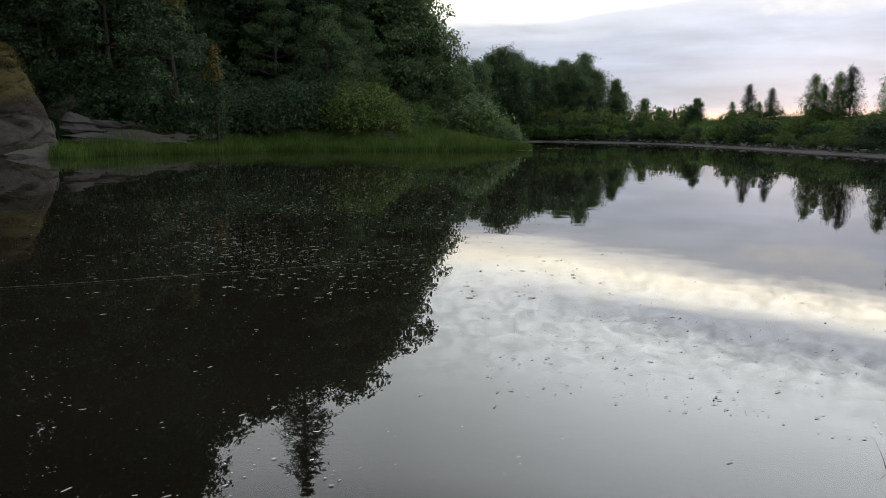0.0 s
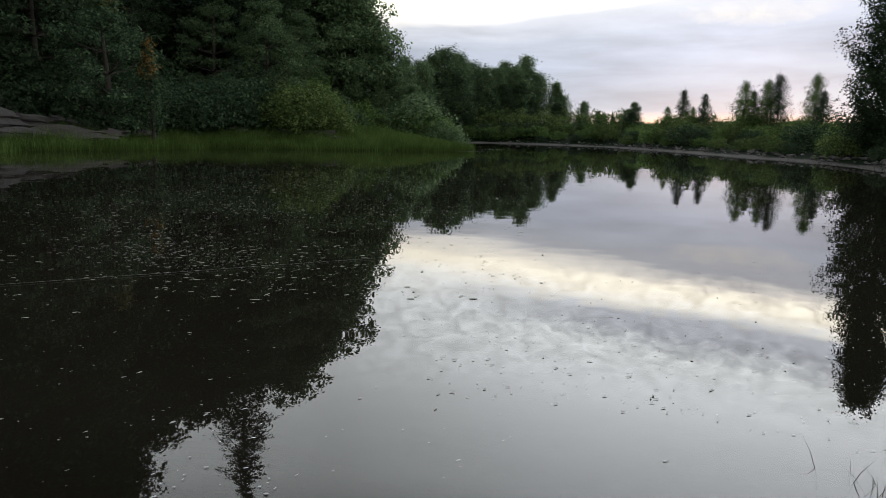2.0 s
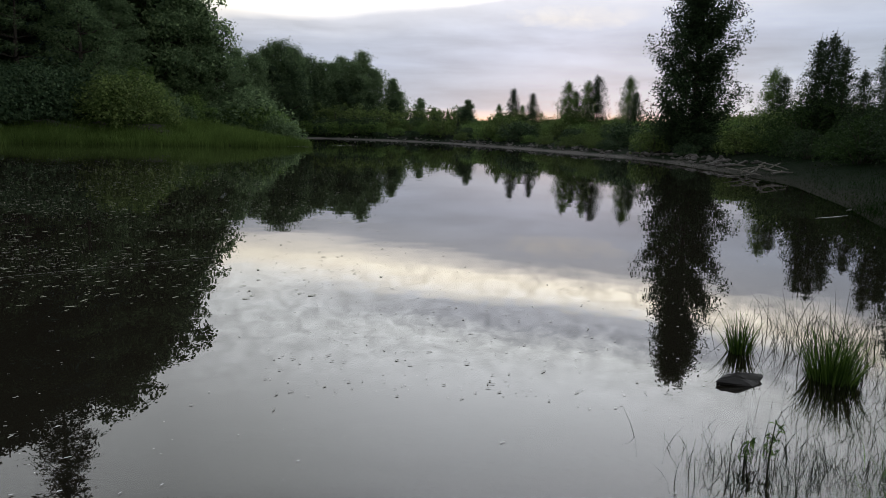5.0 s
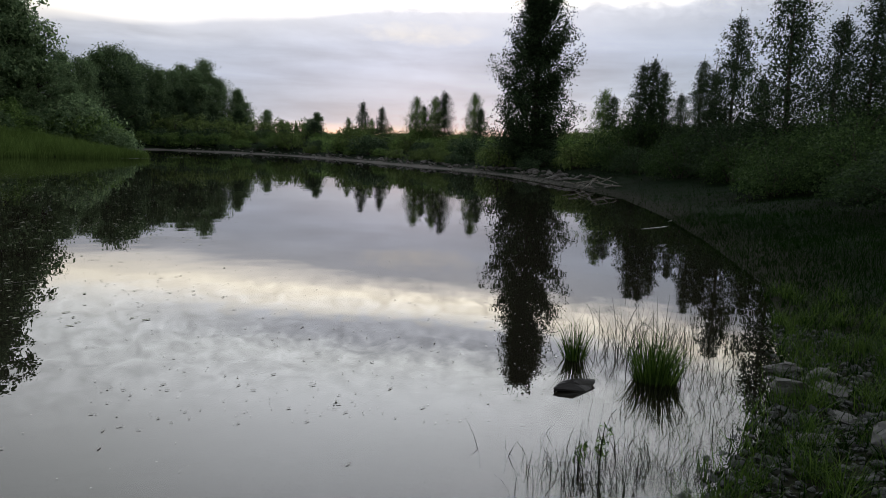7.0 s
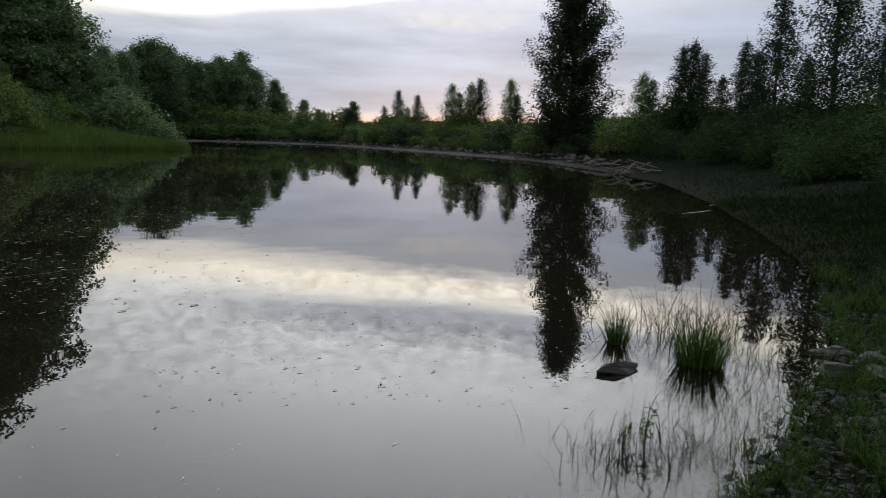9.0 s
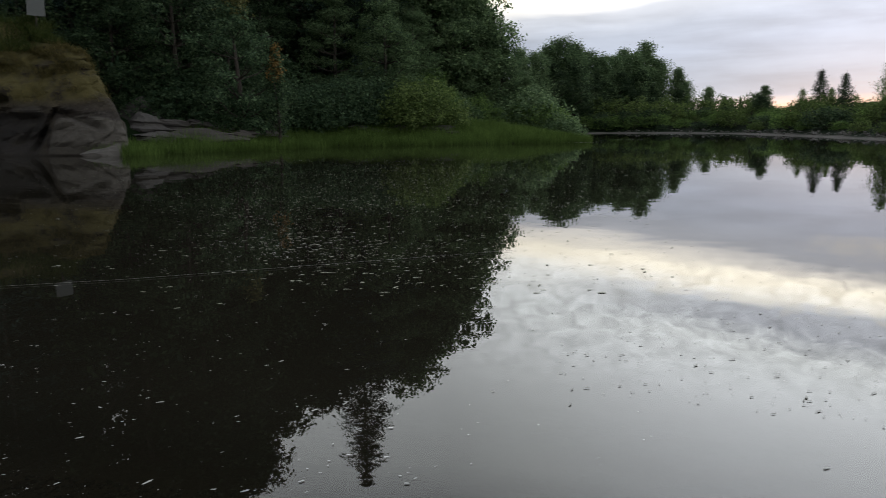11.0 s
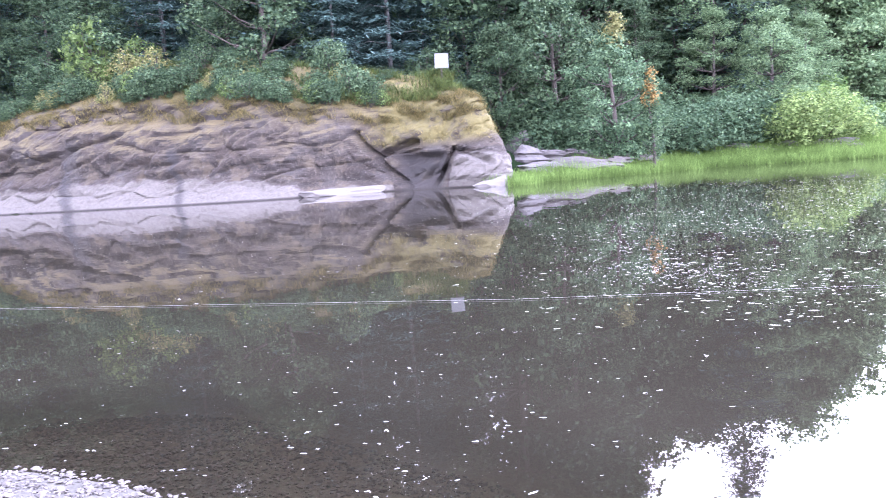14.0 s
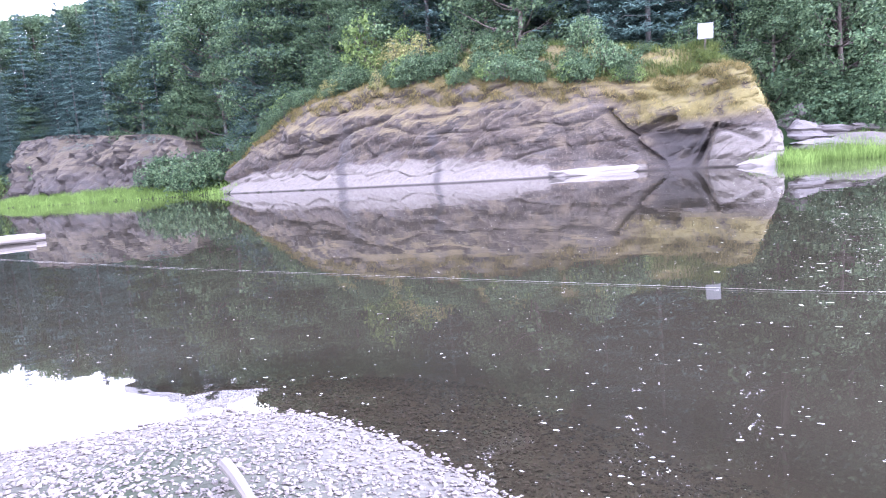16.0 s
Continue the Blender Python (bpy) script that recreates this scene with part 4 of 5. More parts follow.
for i, az in enumerate(np.arange(-104, -79.5, 0.8)):
    x, y = by_sight(az, 133 + 8 * (i % 3))
    room = (133 + 8 * (i % 3)) * math.tan(radians(np.interp(az, SKY_AZ, SKY_EL) - 0.2 + 0.3 * math.sin(3.0 * i))) + 1.7 - land_z(x, y)
    plant((tall_fir, tall_tree, tall_tree)[i % 3], x, y, room / (34, 32.5, 32.5)[i % 3])
for i, az in enumerate(np.arange(-77.5, -71, 0.9)):
    x, y = by_sight(az, 138 + 6 * (i % 2))
    plant((tall_tree, tall_fir)[i % 2], x, y, ((138 + 6 * (i % 2)) * math.tan(radians(np.interp(az, [-77.5, -75, -72], [15.8, 17.5, 21]))) + 1.7 - land_z(x, y)) / 33)
for i, az in enumerate(np.arange(-103, -82, 1.5)):
    x, y = by_sight(az, 127 + 4 * (i % 2))
    plant((tall_fir, tall_tree, tall_fir, firs[1])[i % 4], x, y, (0.5, 0.42, 0.62, 0.8)[i % 4], z=max(2.0, land_z(x, y)))

FAR = dict(label="dark cottonwood in the grove at the river bend", category="tree", group="grove at the river bend")
poplars = [airy_tree("cottonwood_tree", 20, 11.5, LEAF_LIT, 0.3, 5, 80, 300, 0.55, 0.6, **FAR), airy_tree("cottonwood_tree", 20, 9.5, LEAF_LIT, 0.3, 6, 80, 280, 0.6, 0.55, **FAR)]


# the grove across the bend: degrees from north, metres away, degrees of the top above level
for i, (az, d, el) in enumerate(((-4.4, 112, 5.6), (-3.4, 118, 6.2), (-2.5, 120, 6.6), (-1.4, 124, 6.3), (-0.4, 128, 5.6), (0.6, 128, 5.2), (1.5, 132, 5.2), (2.2, 136, 5.7), (3.0, 134, 5.3), (3.8, 138, 6.15), (4.7, 138, 4.8),
                                 (6.2, 140, 4.1), (6.7, 141, 3.1), (-5.6, 108, 6.0), (8.4, 150, 2.6), (9.5, 150, 1.9), (9.9, 152, 1.7), (12.2, 120, 2.65), (11.7, 122, 2.1))):
    x, y = by_sight(az, d)
    z = land_z(x, y)
    high = d * math.tan(radians(el)) + 1.7 - z
    plant(poplars[i % 2], x, y, high / 20.6, stretch=1.02)
for i, (az, d, el) in enumerate(((-4.8, 112, 4.8), (-3.0, 116, 5.2), (-1.8, 120, 5.4), (-0.8, 124, 4.6), (0.2, 126, 4.2), (1.1, 128, 4.0), (2.0, 130, 4.2), (2.7, 131, 3.6), (3.5, 133, 4.4), (4.4, 134, 3.2), (6.3, 137, 2.6), (10.6, 130, 1.6), (12.0, 118, 2.0))):
    x, y = by_sight(az, d)
    plant(broads[i % 2], x, y, (d * math.tan(radians(el)) + 1.7 - land_z(x, y)) / (18, 26)[i % 2])

YOUNG = dict(label="young cottonwood with airy crown above the willow scrub", category="tree", group="young trees on the low bank")
young = [airy_tree("young_cottonwood", 9, 4.4, LEAF_WILLOW, 0.10, 8, 66, 300, 0.85, 0.5, **YOUNG), airy_tree("young_cottonwood", 9, 3.7, LEAF_POPLAR, 0.10, 9, 62, 270, 0.85, 0.5, **YOUNG)]
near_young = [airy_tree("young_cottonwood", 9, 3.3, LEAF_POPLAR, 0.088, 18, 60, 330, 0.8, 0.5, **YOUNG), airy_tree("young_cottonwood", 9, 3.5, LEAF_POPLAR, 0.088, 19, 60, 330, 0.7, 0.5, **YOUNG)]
for i, (az, d, el) in enumerate(((14.6, 112, 2.3), (15.7, 112, 3.65), (16.4, 110, 2.3), (17.2, 108, 3.35), (19.9, 92, 4.2), (20.5, 94, 3.6), (21.4, 92, 4.3), (22.1, 92, 4.8), (24.5, 88, 4.65), (25.0, 84, 3.6),
                                 (34.5, 58, 5.3), (35.2, 56, 4.9), (37.2, 50, 7.4), (38.0, 50, 7.7), (38.8, 49, 6.9), (40.1, 46, 5.2), (41.5, 44, 7.7), (42.4, 44, 7.0), (43.7, 42, 10.8), (45.6, 40, 6.5),
                                 (47.2, 38, 14.2), (50.3, 36, 10.6), (52.4, 34, 12.5), (54.5, 33, 13), (57, 32, 14), (61, 31, 13), (66, 30, 14))):
    x, y = by_sight(az, d)
    z = land_z(x, y)
    high = d * math.tan(radians(el)) + 1.7 - z
    plant((young if d > 57 else near_young)[i % 2], x, y, high / 8.8)

# the great cottonwood on the low bank, lobed and open on one side


def great_tree():
    rng = np.random.default_rng(21)
    # height above the foot, then the reach of the crown to either side
    level = [1.2, 3.2, 5.1, 7.1, 8.0, 9.0, 10.0, 11.0, 12.2, 14.0, 16.0, 17.8]
    left, right = [-2.6, -3.5, -3.7, -3.8, -3.1, -2.2, -1.9, -1.9, -1.9, -1.5, -1.0, -0.4], [1.5, 1.9, 3.7, 2.1, 2.7, 3.7, 2.1, 2.9, 2.1, 1.7, 1.1, 0.5]
    spine = [(0.1 * math.sin(2 * k), 0.1 * math.cos(3 * k), 17.0 * k) for k in np.linspace(0, 1, 9)]
    limbs, at, out = [], [], []
    for i in range(84):
        z = 0.9 + 16.2 * ((i + rng.random()) / 84) ** 1.1
        a, b = np.interp(z, level, left), np.interp(z, level, right)
        across = (a if i % 2 else b) * rng.uniform(0.45, 1.08)
        if i % 5 == 0:
            across *= 0.3
        depth = rng.normal(0, 0.4) * (b - a) * 0.5
        base = Vector((0, 0, max(0.4, z - 1.15 * math.hypot(across, depth) - 0.5)))
        tip = Vector((across, depth, z))
        limbs.append(([base, base.lerp(tip, 0.55) + Vector((0, 0, -0.2)), tip], [0.08 * (1.1 - z / 18), 0.045 * (1.1 - z / 18), 0.008], 5))
        n = 1000
        t = rng.uniform(0.25, 1.04, n)[:, None]
        at.append(np.array(base) + np.array(tip - base) * t + rng.normal(0, 1, (n, 3)) * np.array([0.3, 0.34, 0.3]) * (0.5 + 0.7 * t))
        out.append(np.tile(np.array(tip - base) * 0.3 + [0, 0, 0.3], (n, 1)))
    z = rng.uniform(0.6, 16.6, 8000)
    at.append(np.stack([rng.normal(0, 0.75, 8000) * (1.25 - 0.055 * z), rng.normal(0, 0.75, 8000) * (1.25 - 0.055 * z), z], -1))
    out.append(at[-1] * [1, 1, 0] + [0, 0, 0.4])
    return make_tree("cottonwood_tree", (spine, [0.34 * (1 - 0.92 * k) for k in np.linspace(0, 1, 9)], 8), limbs, leaf_cards(*tufted(np.concatenate(at), np.concatenate(out), 18, 0.19), 0.13, 1.4), LEAF_POPLAR, label="tall broad cottonwood standing dark against the sky", category="tree")


x, y = by_sight(29.2, 60)
plant(great_tree(), x, y, 1.02, turn=-29.2)

SCRUB = dict(label="green willow scrub along the low bank", category="bush", group="willow scrub")
scrubs = [bush("willow_bush", 2.6, 4.2, LEAF_WILLOW, 0.15, 31, 17, **SCRUB), bush("willow_bush", 3.0, 4.6, LEAF_FRESH, 0.16, 32, 16, **SCRUB), bush("willow_bush", 2.4, 4.4, LEAF_MID, 0.16, 33, 16, **SCRUB)]
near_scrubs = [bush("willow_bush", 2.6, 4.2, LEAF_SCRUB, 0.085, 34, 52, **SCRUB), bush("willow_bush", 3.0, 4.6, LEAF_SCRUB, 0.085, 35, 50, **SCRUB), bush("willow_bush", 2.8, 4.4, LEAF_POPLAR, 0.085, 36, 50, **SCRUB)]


def grow_scrub():
    rng = random.Random(5)
    placed = []
    for _ in range(6000):
        az, d = rng.uniform(-2, 66), rng.uniform(17, 135)
        x, y = by_sight(az, d)
        s = float(shore_distance(np.array([x]), np.array([y]))[0])
        first = 2.3 if az < 30 else 4.0
        if s < first or s > 26 or is_hill(x, y) > 0.3 or any(math.hypot(x - a, y - b) < 2.0 + d * 0.008 for a, b in placed) or len(placed) > 240:
            continue
        placed.append((x, y))
        top = np.interp(az, [-2, 2.5, 10, 14, 18, 23, 29, 34, 38, 44, 49, 53, 66], [0.5, 0.7, 1.1, 1.6, 1.8, 2.05, 1.9, 2.4, 3.4, 3.6, 4.4, 5.6, 6.5])
        room = d * math.tan(radians(top * rng.choice((0.55, 0.75, 0.9, 1.0, 1.08)))) + 1.7 - land_z(x, y)
        size = min(room, rng.uniform(2.2, 4.6) * (0.55 if s < first + 2 else 1.0)) / 2.8
        if size > 0.25:
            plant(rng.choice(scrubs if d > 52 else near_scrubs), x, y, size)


grow_scrub()

# low growth at the foot of the grove across the bend
for i, az in enumerate(np.arange(-8, 13, 0.62)):
    x, y = by_sight(az, (119, 124, 121)[i % 3] + (7 if az > 6 else 0))
    plant(scrubs[i % 3], x, y, (1.05, 1.5, 1.25)[i % 3])

# bushes along the grassy shore under the forest
edge = [bush("shore_bush", 4.6, 6.4, LEAF_LIT, 0.17, 41, 22, label="dense dark green bush overhanging the grassy shore", category="bush", group="shore bushes"),
        bush("shore_bush", 4.2, 6.0, LEAF_WILLOW, 0.17, 42, 22, label="dense green bush overhanging the grassy shore", category="bush", group="shore bushes"),
        bush("shore_bush", 4.4, 6.2, LEAF_GROVE, 0.17, 43, 22, label="dense dark green bush at the foot of the wood", category="bush", group="shore bushes")]
for i, (az, d, el) in enumerate(((-26.0, 60, 4.0), (-22.5, 63, 3.6), (-20.4, 64, 4.4), (-18.0, 66, 4.2), (-10.3, 74, 2.2), (-9.0, 76, 2.6), (-7.6, 78, 1.9), (-6.0, 79, 1.9), (-4.8, 80, 3.2), (-3.4, 78, 2.0), (-2.5, 76, 1.1), (-17.0, 66, 3.0),
                                 (-28.2, 58, 4.0), (-31.0, 60, 5.0), (-33.4, 62, 5.6))):
    x, y = by_sight(az, d)
    z = land_z(x, y)
    plant(edge[2 if az < -16 else i % 2], x, y, (d * math.tan(radians(el)) + 1.7 - z) / 4.5)
light_bush = bush("shore_bush", 4.3, 7.4, LEAF_FRESH, 0.16, 44, 28, label="broad light green bush hanging over the bank", category="bush", group="shore bushes")
x, y = by_sight(-13.4, 65)
plant(light_bush, x, y, (65 * math.tan(radians(3.6)) + 1.7 - land_z(x, y)) / 4.1)


def turned_top(tree, blobs, leaf, label):
    v, f = blob_leaves(blobs, 50, 0.14, 1.4, 0.2)
    part("turned_crown", mesh_of("turned_crown", v, f, leaf, False), tree, label)


maple = broad_tree("maple_tree", 10, 6.4, LEAF_GROVE, 0.15, 51, 46, 0.04, label="light green maple with paler golden top by the shore", category="tree")
turned_top(maple, [((0.1 * k, 0.2 * math.sin(k), 8.3 + 0.4 * k), (1.1 - 0.13 * k, 1.1 - 0.13 * k, 0.7)) for k in range(5)], LEAF_GOLD, "golden leaves at the top")
plant(maple, *by_sight(-27.2, 57.0), 1.1)
turning = spire_tree("maple_tree", 6.4, 2.8, LEAF_MID, 0.14, 52, 42, 0.0, 1.3, 0.7, label="slim tree with top leaves turned orange", category="tree")
turned_top(turning, [((0.1 * math.sin(2 * k), 0.1 * math.cos(2 * k), 4.5 + 0.32 * k), (0.62 - 0.07 * k, 0.62 - 0.07 * k, 0.5)) for k in range(7)], LEAF_ORANGE, "orange turned leaves at the top")
plant(turning, *by_sight(-24.4, 55.8), 1.12)

# tall trees behind the upstream end of the bluff, before the bridge
for i, az in enumerate(np.arange(-74.4, -66, 1.2)):
    d = 89 + 2 * (i % 2) - 0.35 * max(0, az + 76)
    x, y = by_sight(az, d)
    z = top_z(x, y)
    plant((tall_fir, tall_tree)[i % 2], x, y, (d * math.tan(radians(np.interp(az, SKY_AZ, SKY_EL) - 0.6)) + 1.7 - z) / 34, z=z)

# shrubs on top of the bluff
tops = [bush("bluff_shrub", 2.0, 2.4, LEAF_FRESH, 0.13, 61, 22, label="yellow-green shrub on top of the rock bluff", category="shrub", group="shrubs on the bluff"),
        bush("bluff_shrub", 2.2, 2.6, LEAF_GOLD, 0.13, 62, 22, label="shrub with golden leaves on top of the bluff", category="shrub", group="shrubs on the bluff"),
        bush("bluff_shrub", 2.4, 3.4, LEAF_MID, 0.14, 63, 22, label="dark green shrub on top of the bluff", category="shrub", group="shrubs on the bluff"),
        bush("bluff_shrub", 2.4, 3.4, LEAF_MID, 0.14, 64, 24, label="full green bush at the upstream end of the bluff", category="bush", group="shrubs on the bluff")]
for i, (kind, az, d, size) in enumerate(((0, -43.2, 60, 1.3), (0, -44.6, 60, 1.0), (1, -45.6, 61, 0.9), (0, -50.5, 60, 1.1), (2, -47.8, 62, 1.2), (1, -61.5, 66, 1.0), (1, -63.5, 68, 1.1), (0, -62.5, 70, 1.4), (0, -65.5, 70, 1.2), (0, -72.0, 82, 1.6),
                                         (2, -55, 63, 1.3), (2, -58, 65, 1.2), (2, -41.5, 62, 1.2), (2, -52.5, 63, 1.2), (2, -68.5, 76, 1.5), (2, -74.5, 90, 1.8), (3, -80.8, 92, 1.9), (3, -79.0, 89, 2.1), (3, -81.5, 94, 2.0), (3, -77.6, 88, 1.8), (3, -80.0, 88, 1.5), (2, -38.5, 60, 1.0))):
    x, y = by_sight(az, d)
    plant(tops[kind], x, y, size, z=top_z(x, y))
rng = random.Random(31)
for az in np.arange(-97, -36.5, 1.05):
    d = np.interp(az, [-99, -84, -79, -69, -60, -54, -43, -37], [130, 118, 100, 77, 67, 64, 61, 58]) + rng.uniform(-1.5, 4.5)
    x, y = by_sight(az + rng.uniform(-0.4, 0.4), d)
    if not -44 < az < -38:
        plant(tops[rng.choice((2, 3))] if rng.random() < 0.8 else tops[0], x, y, rng.uniform(1.1, 2.3), stretch=rng.uniform(0.8, 1.3), z=top_z(x, y))
for i in range(230):
    x, y, z = bluff_places[rng.randrange(16, 570), rng.randrange(72, 87)]
    if not (-44 < math.degrees(math.atan2(x, y)) < -37.5):
        plant(tops[(2, 3, 0, 2, 1, 3, 2)[i % 7]], x, y, rng.uniform(0.3, 1.0) * (1.0 if i % 3 else 0.6), stretch=rng.uniform(0.8, 1.5), z=z)
for az, d in ((-34.0, 60), (-31.6, 60), (-35.3, 62)):
    x, y = by_sight(az, d)
    plant(edge[2], x, y, rng.uniform(0.55, 0.85))
for az in np.arange(-35, -3, 1.15):
    d = np.interp(az, [-35, -28, -22, -12, -7, -3], [62, 62, 67, 72, 80, 82]) + rng.uniform(-1, 6)
    x, y = by_sight(az + rng.uniform(-0.4, 0.4), d)
    if shore_distance(np.array([x]), np.array([y]))[0] > 7:
        plant(edge[2 if az < -16 else rng.randrange(2)], x, y, rng.uniform(0.7, 1.3))

# ---- grass, reeds ----


def blades(at, high, wide, lean=0.35, bends=1):
    """Upright blades of grass: a tapering strip each."""
    n = len(at)
    turn = rnd.uniform(0, math.tau, n)
    side = np.stack([np.cos(turn), np.sin(turn), 0 * turn], -1)
    tilt = rnd.normal(0, lean, (n, 2))
    h = (high * rnd.uniform(0.55, 1.15, n))[:, None]
    rows = bends + 2
    v = []
    for k in np.linspace(0, 1, rows):
        c = at + np.concatenate([tilt * h * k ** 1.8, h * k * (1 - 0.25 * k * np.abs(tilt).sum(1, keepdims=True))], 1)
        w = (wide * (1 - 0.9 * k) * 0.5)
        v += [c - side * w, c + side * w]
    v = np.stack(v, 1)
    f = np.array([[2 * k, 2 * k + 1, 2 * k + 3, 2 * k + 2] for k in range(rows - 1)])
    return v.reshape(-1, 3), (np.arange(n)[:, None, None] * (2 * rows) + f[None]).reshape(-1, 4)


def scatter(n, box, keep):
    x, y = rnd.uniform(box[0], box[1], n), rnd.uniform(box[2], box[3], n)
    k = keep(x, y, shore_distance(x, y))
    x, y = x[k], y[k]
    return np.stack([x, y, land(x, y) - 0.03], -1)


bank = scatter(150000, (-30, 2, 38, 80), lambda x, y, s: (s > -0.9) & (s < 8) & (y - 0.9 * x > 40) & (x > -29 + 0.1 * (y - 41)) & ((is_hill(x, y) > 0.5) | (x > -8) & (y > 56) & (y < 78)) & (rnd.random(len(x)) < 1.0 - s / 14))
bank[:, 2] = np.maximum(bank[:, 2], -0.1)
v, f = blades(bank, 0.85, 0.05, 0.25)
thing("bank_grass", mesh_of("bank_grass", v, f, GRASS_BANK, False), kind="stuff", label="bright green tall grass along the far shore", category="grass")
upper = scatter(60000, (-120, -80, -20, 24), lambda x, y, s: (s > -0.6) & (s < 5) & (is_hill(x, y) > 0.5))
v, f = blades(upper, 0.8, 0.08, 0.3)
thing("bank_grass", mesh_of("upper_grass", v, f, GRASS_BANK, False), kind="stuff", label="green grass below the far rock face", category="grass")
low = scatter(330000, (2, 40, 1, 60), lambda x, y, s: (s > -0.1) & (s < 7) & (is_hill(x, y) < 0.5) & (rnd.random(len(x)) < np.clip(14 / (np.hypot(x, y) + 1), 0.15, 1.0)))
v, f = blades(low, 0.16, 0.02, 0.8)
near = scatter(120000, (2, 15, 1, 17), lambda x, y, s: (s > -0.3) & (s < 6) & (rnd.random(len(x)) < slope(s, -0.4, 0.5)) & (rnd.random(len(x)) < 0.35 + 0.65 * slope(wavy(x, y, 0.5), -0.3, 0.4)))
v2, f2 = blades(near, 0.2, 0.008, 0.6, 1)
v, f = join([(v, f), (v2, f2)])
thing("shore_grass", mesh_of("shore_grass", v, f, GRASS_SHADED, False), kind="stuff", label="low green grass on the low bank, its shade put into the colour", category="grass")
steps = bluff_places.reshape(-1, 3)
bearing = np.degrees(np.arctan2(steps[:, 0], steps[:, 1]))


def on_bluff(keep, n, spread=0.12):
    at = steps[keep]
    at = at[rnd.integers(0, len(at), n)] + rnd.normal(0, spread, (n, 3)) * [1, 1, 0]
    return at[rnd.random(n) < slope(wavy(at[:, 0], at[:, 1] + 2 * at[:, 2], 1.3), -0.45, 0.3)] - [0, 0, 0.06]


row = np.tile(np.arange(bluff_places.shape[1]), bluff_places.shape[0])
v, f = join([blades(on_bluff((bearing > -47.5) & (bearing < -35.4) & (steps[:, 2] > 3.2), 15000), 0.3, 0.045, 0.9), blades(on_bluff((row > 58) & (row < 80), 42000), 0.5, 0.045, 0.9)])
thing("dry_grass", mesh_of("dry_grass", v, f, GRASS_DRY, False), kind="stuff", label="yellow dry grass and moss tufts on the bluff", category="grass")
v, f = blades(on_bluff(row > 75, 44000, 0.25), 0.7, 0.055, 0.6)
thing("bluff_grass", mesh_of("bluff_grass", v, f, GRASS_TOP, False), kind="stuff", label="rough green grass on top of the bluff", category="grass")


tufts = scatter(1700, (2.3, 8, 1.2, 8), lambda x, y, s: (s > -0.12) & (s < 2.2) & (rnd.random(len(x)) < 0.38))
at = np.repeat(tufts, 34, 0) + rnd.normal(0, 0.045, (34 * len(tufts), 3)) * [1, 1, 0]
v, f = blades(at, 0.26, 0.009, 0.5, 2)
thing("grass_tufts", mesh_of("grass_tufts", v, f, REED, False), kind="stuff", label="fresh green grass tufts among the shore stones", category="grass")


def reed_clump(x, y, count, high, spread, label):
    """A tussock: upright in the middle, shorter and leaning out at its rim."""
    r, a = np.sqrt(rnd.random(count)), rnd.uniform(0, math.tau, count)
    out = np.stack([np.cos(a), np.sin(a)], -1) * r[:, None]
    h = high * (1 - 0.5 * r * r) * rnd.uniform(0.6, 1.12, count)
    lean = out * (0.25 + 0.5 * rnd.random((count, 1))) + rnd.normal(0, 0.09, (count, 2))
    side = np.stack([np.cos(a * 7), np.sin(a * 7), 0 * a], -1)
    v = []
    for k in (0, 0.35, 0.7, 1):
        c = np.concatenate([out * spread * 0.75 + lean * h[:, None] * k ** 1.7, (-0.12 + (h + 0.12) * k * (1 - 0.12 * k))[:, None]], 1)
        w = 0.0055 * (1 - 0.9 * k)
        v += [c - side * w, c + side * w]
    strip = np.array([[2 * k, 2 * k + 1, 2 * k + 3, 2 * k + 2] for k in range(3)])
    f = (np.arange(count)[:, None, None] * 8 + strip[None]).reshape(-1, 4)
    thing("grass_clump", mesh_of("grass_clump", np.stack(v, 1).reshape(-1, 3), f, REED, False), pose(x, y, 0), label=label, category="grass clump")


reed_clump(3.47, 5.06, 170, 0.42, 0.10, "small clump of green sedge in the water")
reed_clump(3.78, 4.40, 420, 0.52, 0.20, "large clump of green sedge in the water")
thin = []
for x, y, n, r, h in ((2.62, 3.02, 190, 0.32, 0.2), (2.95, 2.85, 170, 0.3, 0.17), (3.5, 3.35, 160, 0.35, 0.2), (4.2, 4.3, 150, 0.4, 0.25), (5.2, 5.2, 190, 0.5, 0.3), (2.5, 3.2, 150, 0.45, 0.28), (3.2, 3.3, 80, 0.4, 0.22), (4.1, 5.1, 120, 0.55, 0.5), (2.2, 3.05, 110, 0.26, 0.27), (3.3, 3.75, 70, 0.4, 0.26), (4.4, 5.3, 90, 0.5, 0.5), (3.9, 3.95, 60, 0.35, 0.26), (2.85, 3.15, 120, 0.36, 0.2), (2.5, 2.85, 90, 0.3, 0.2), (4.4, 4.4, 90, 0.4, 0.28)):
    p = rnd.normal(0, r * 0.55, (n, 2)) + (x, y)
    thin.append(blades(np.concatenate([p, np.full((n, 1), -0.1)], 1), h, 0.008, 0.38, 2))
v, f = join(thin)
thing("thin_reeds", mesh_of("thin_reeds", v, f, STALK, False), kind="stuff", label="sparse thin reeds standing in the shallows", category="reeds")


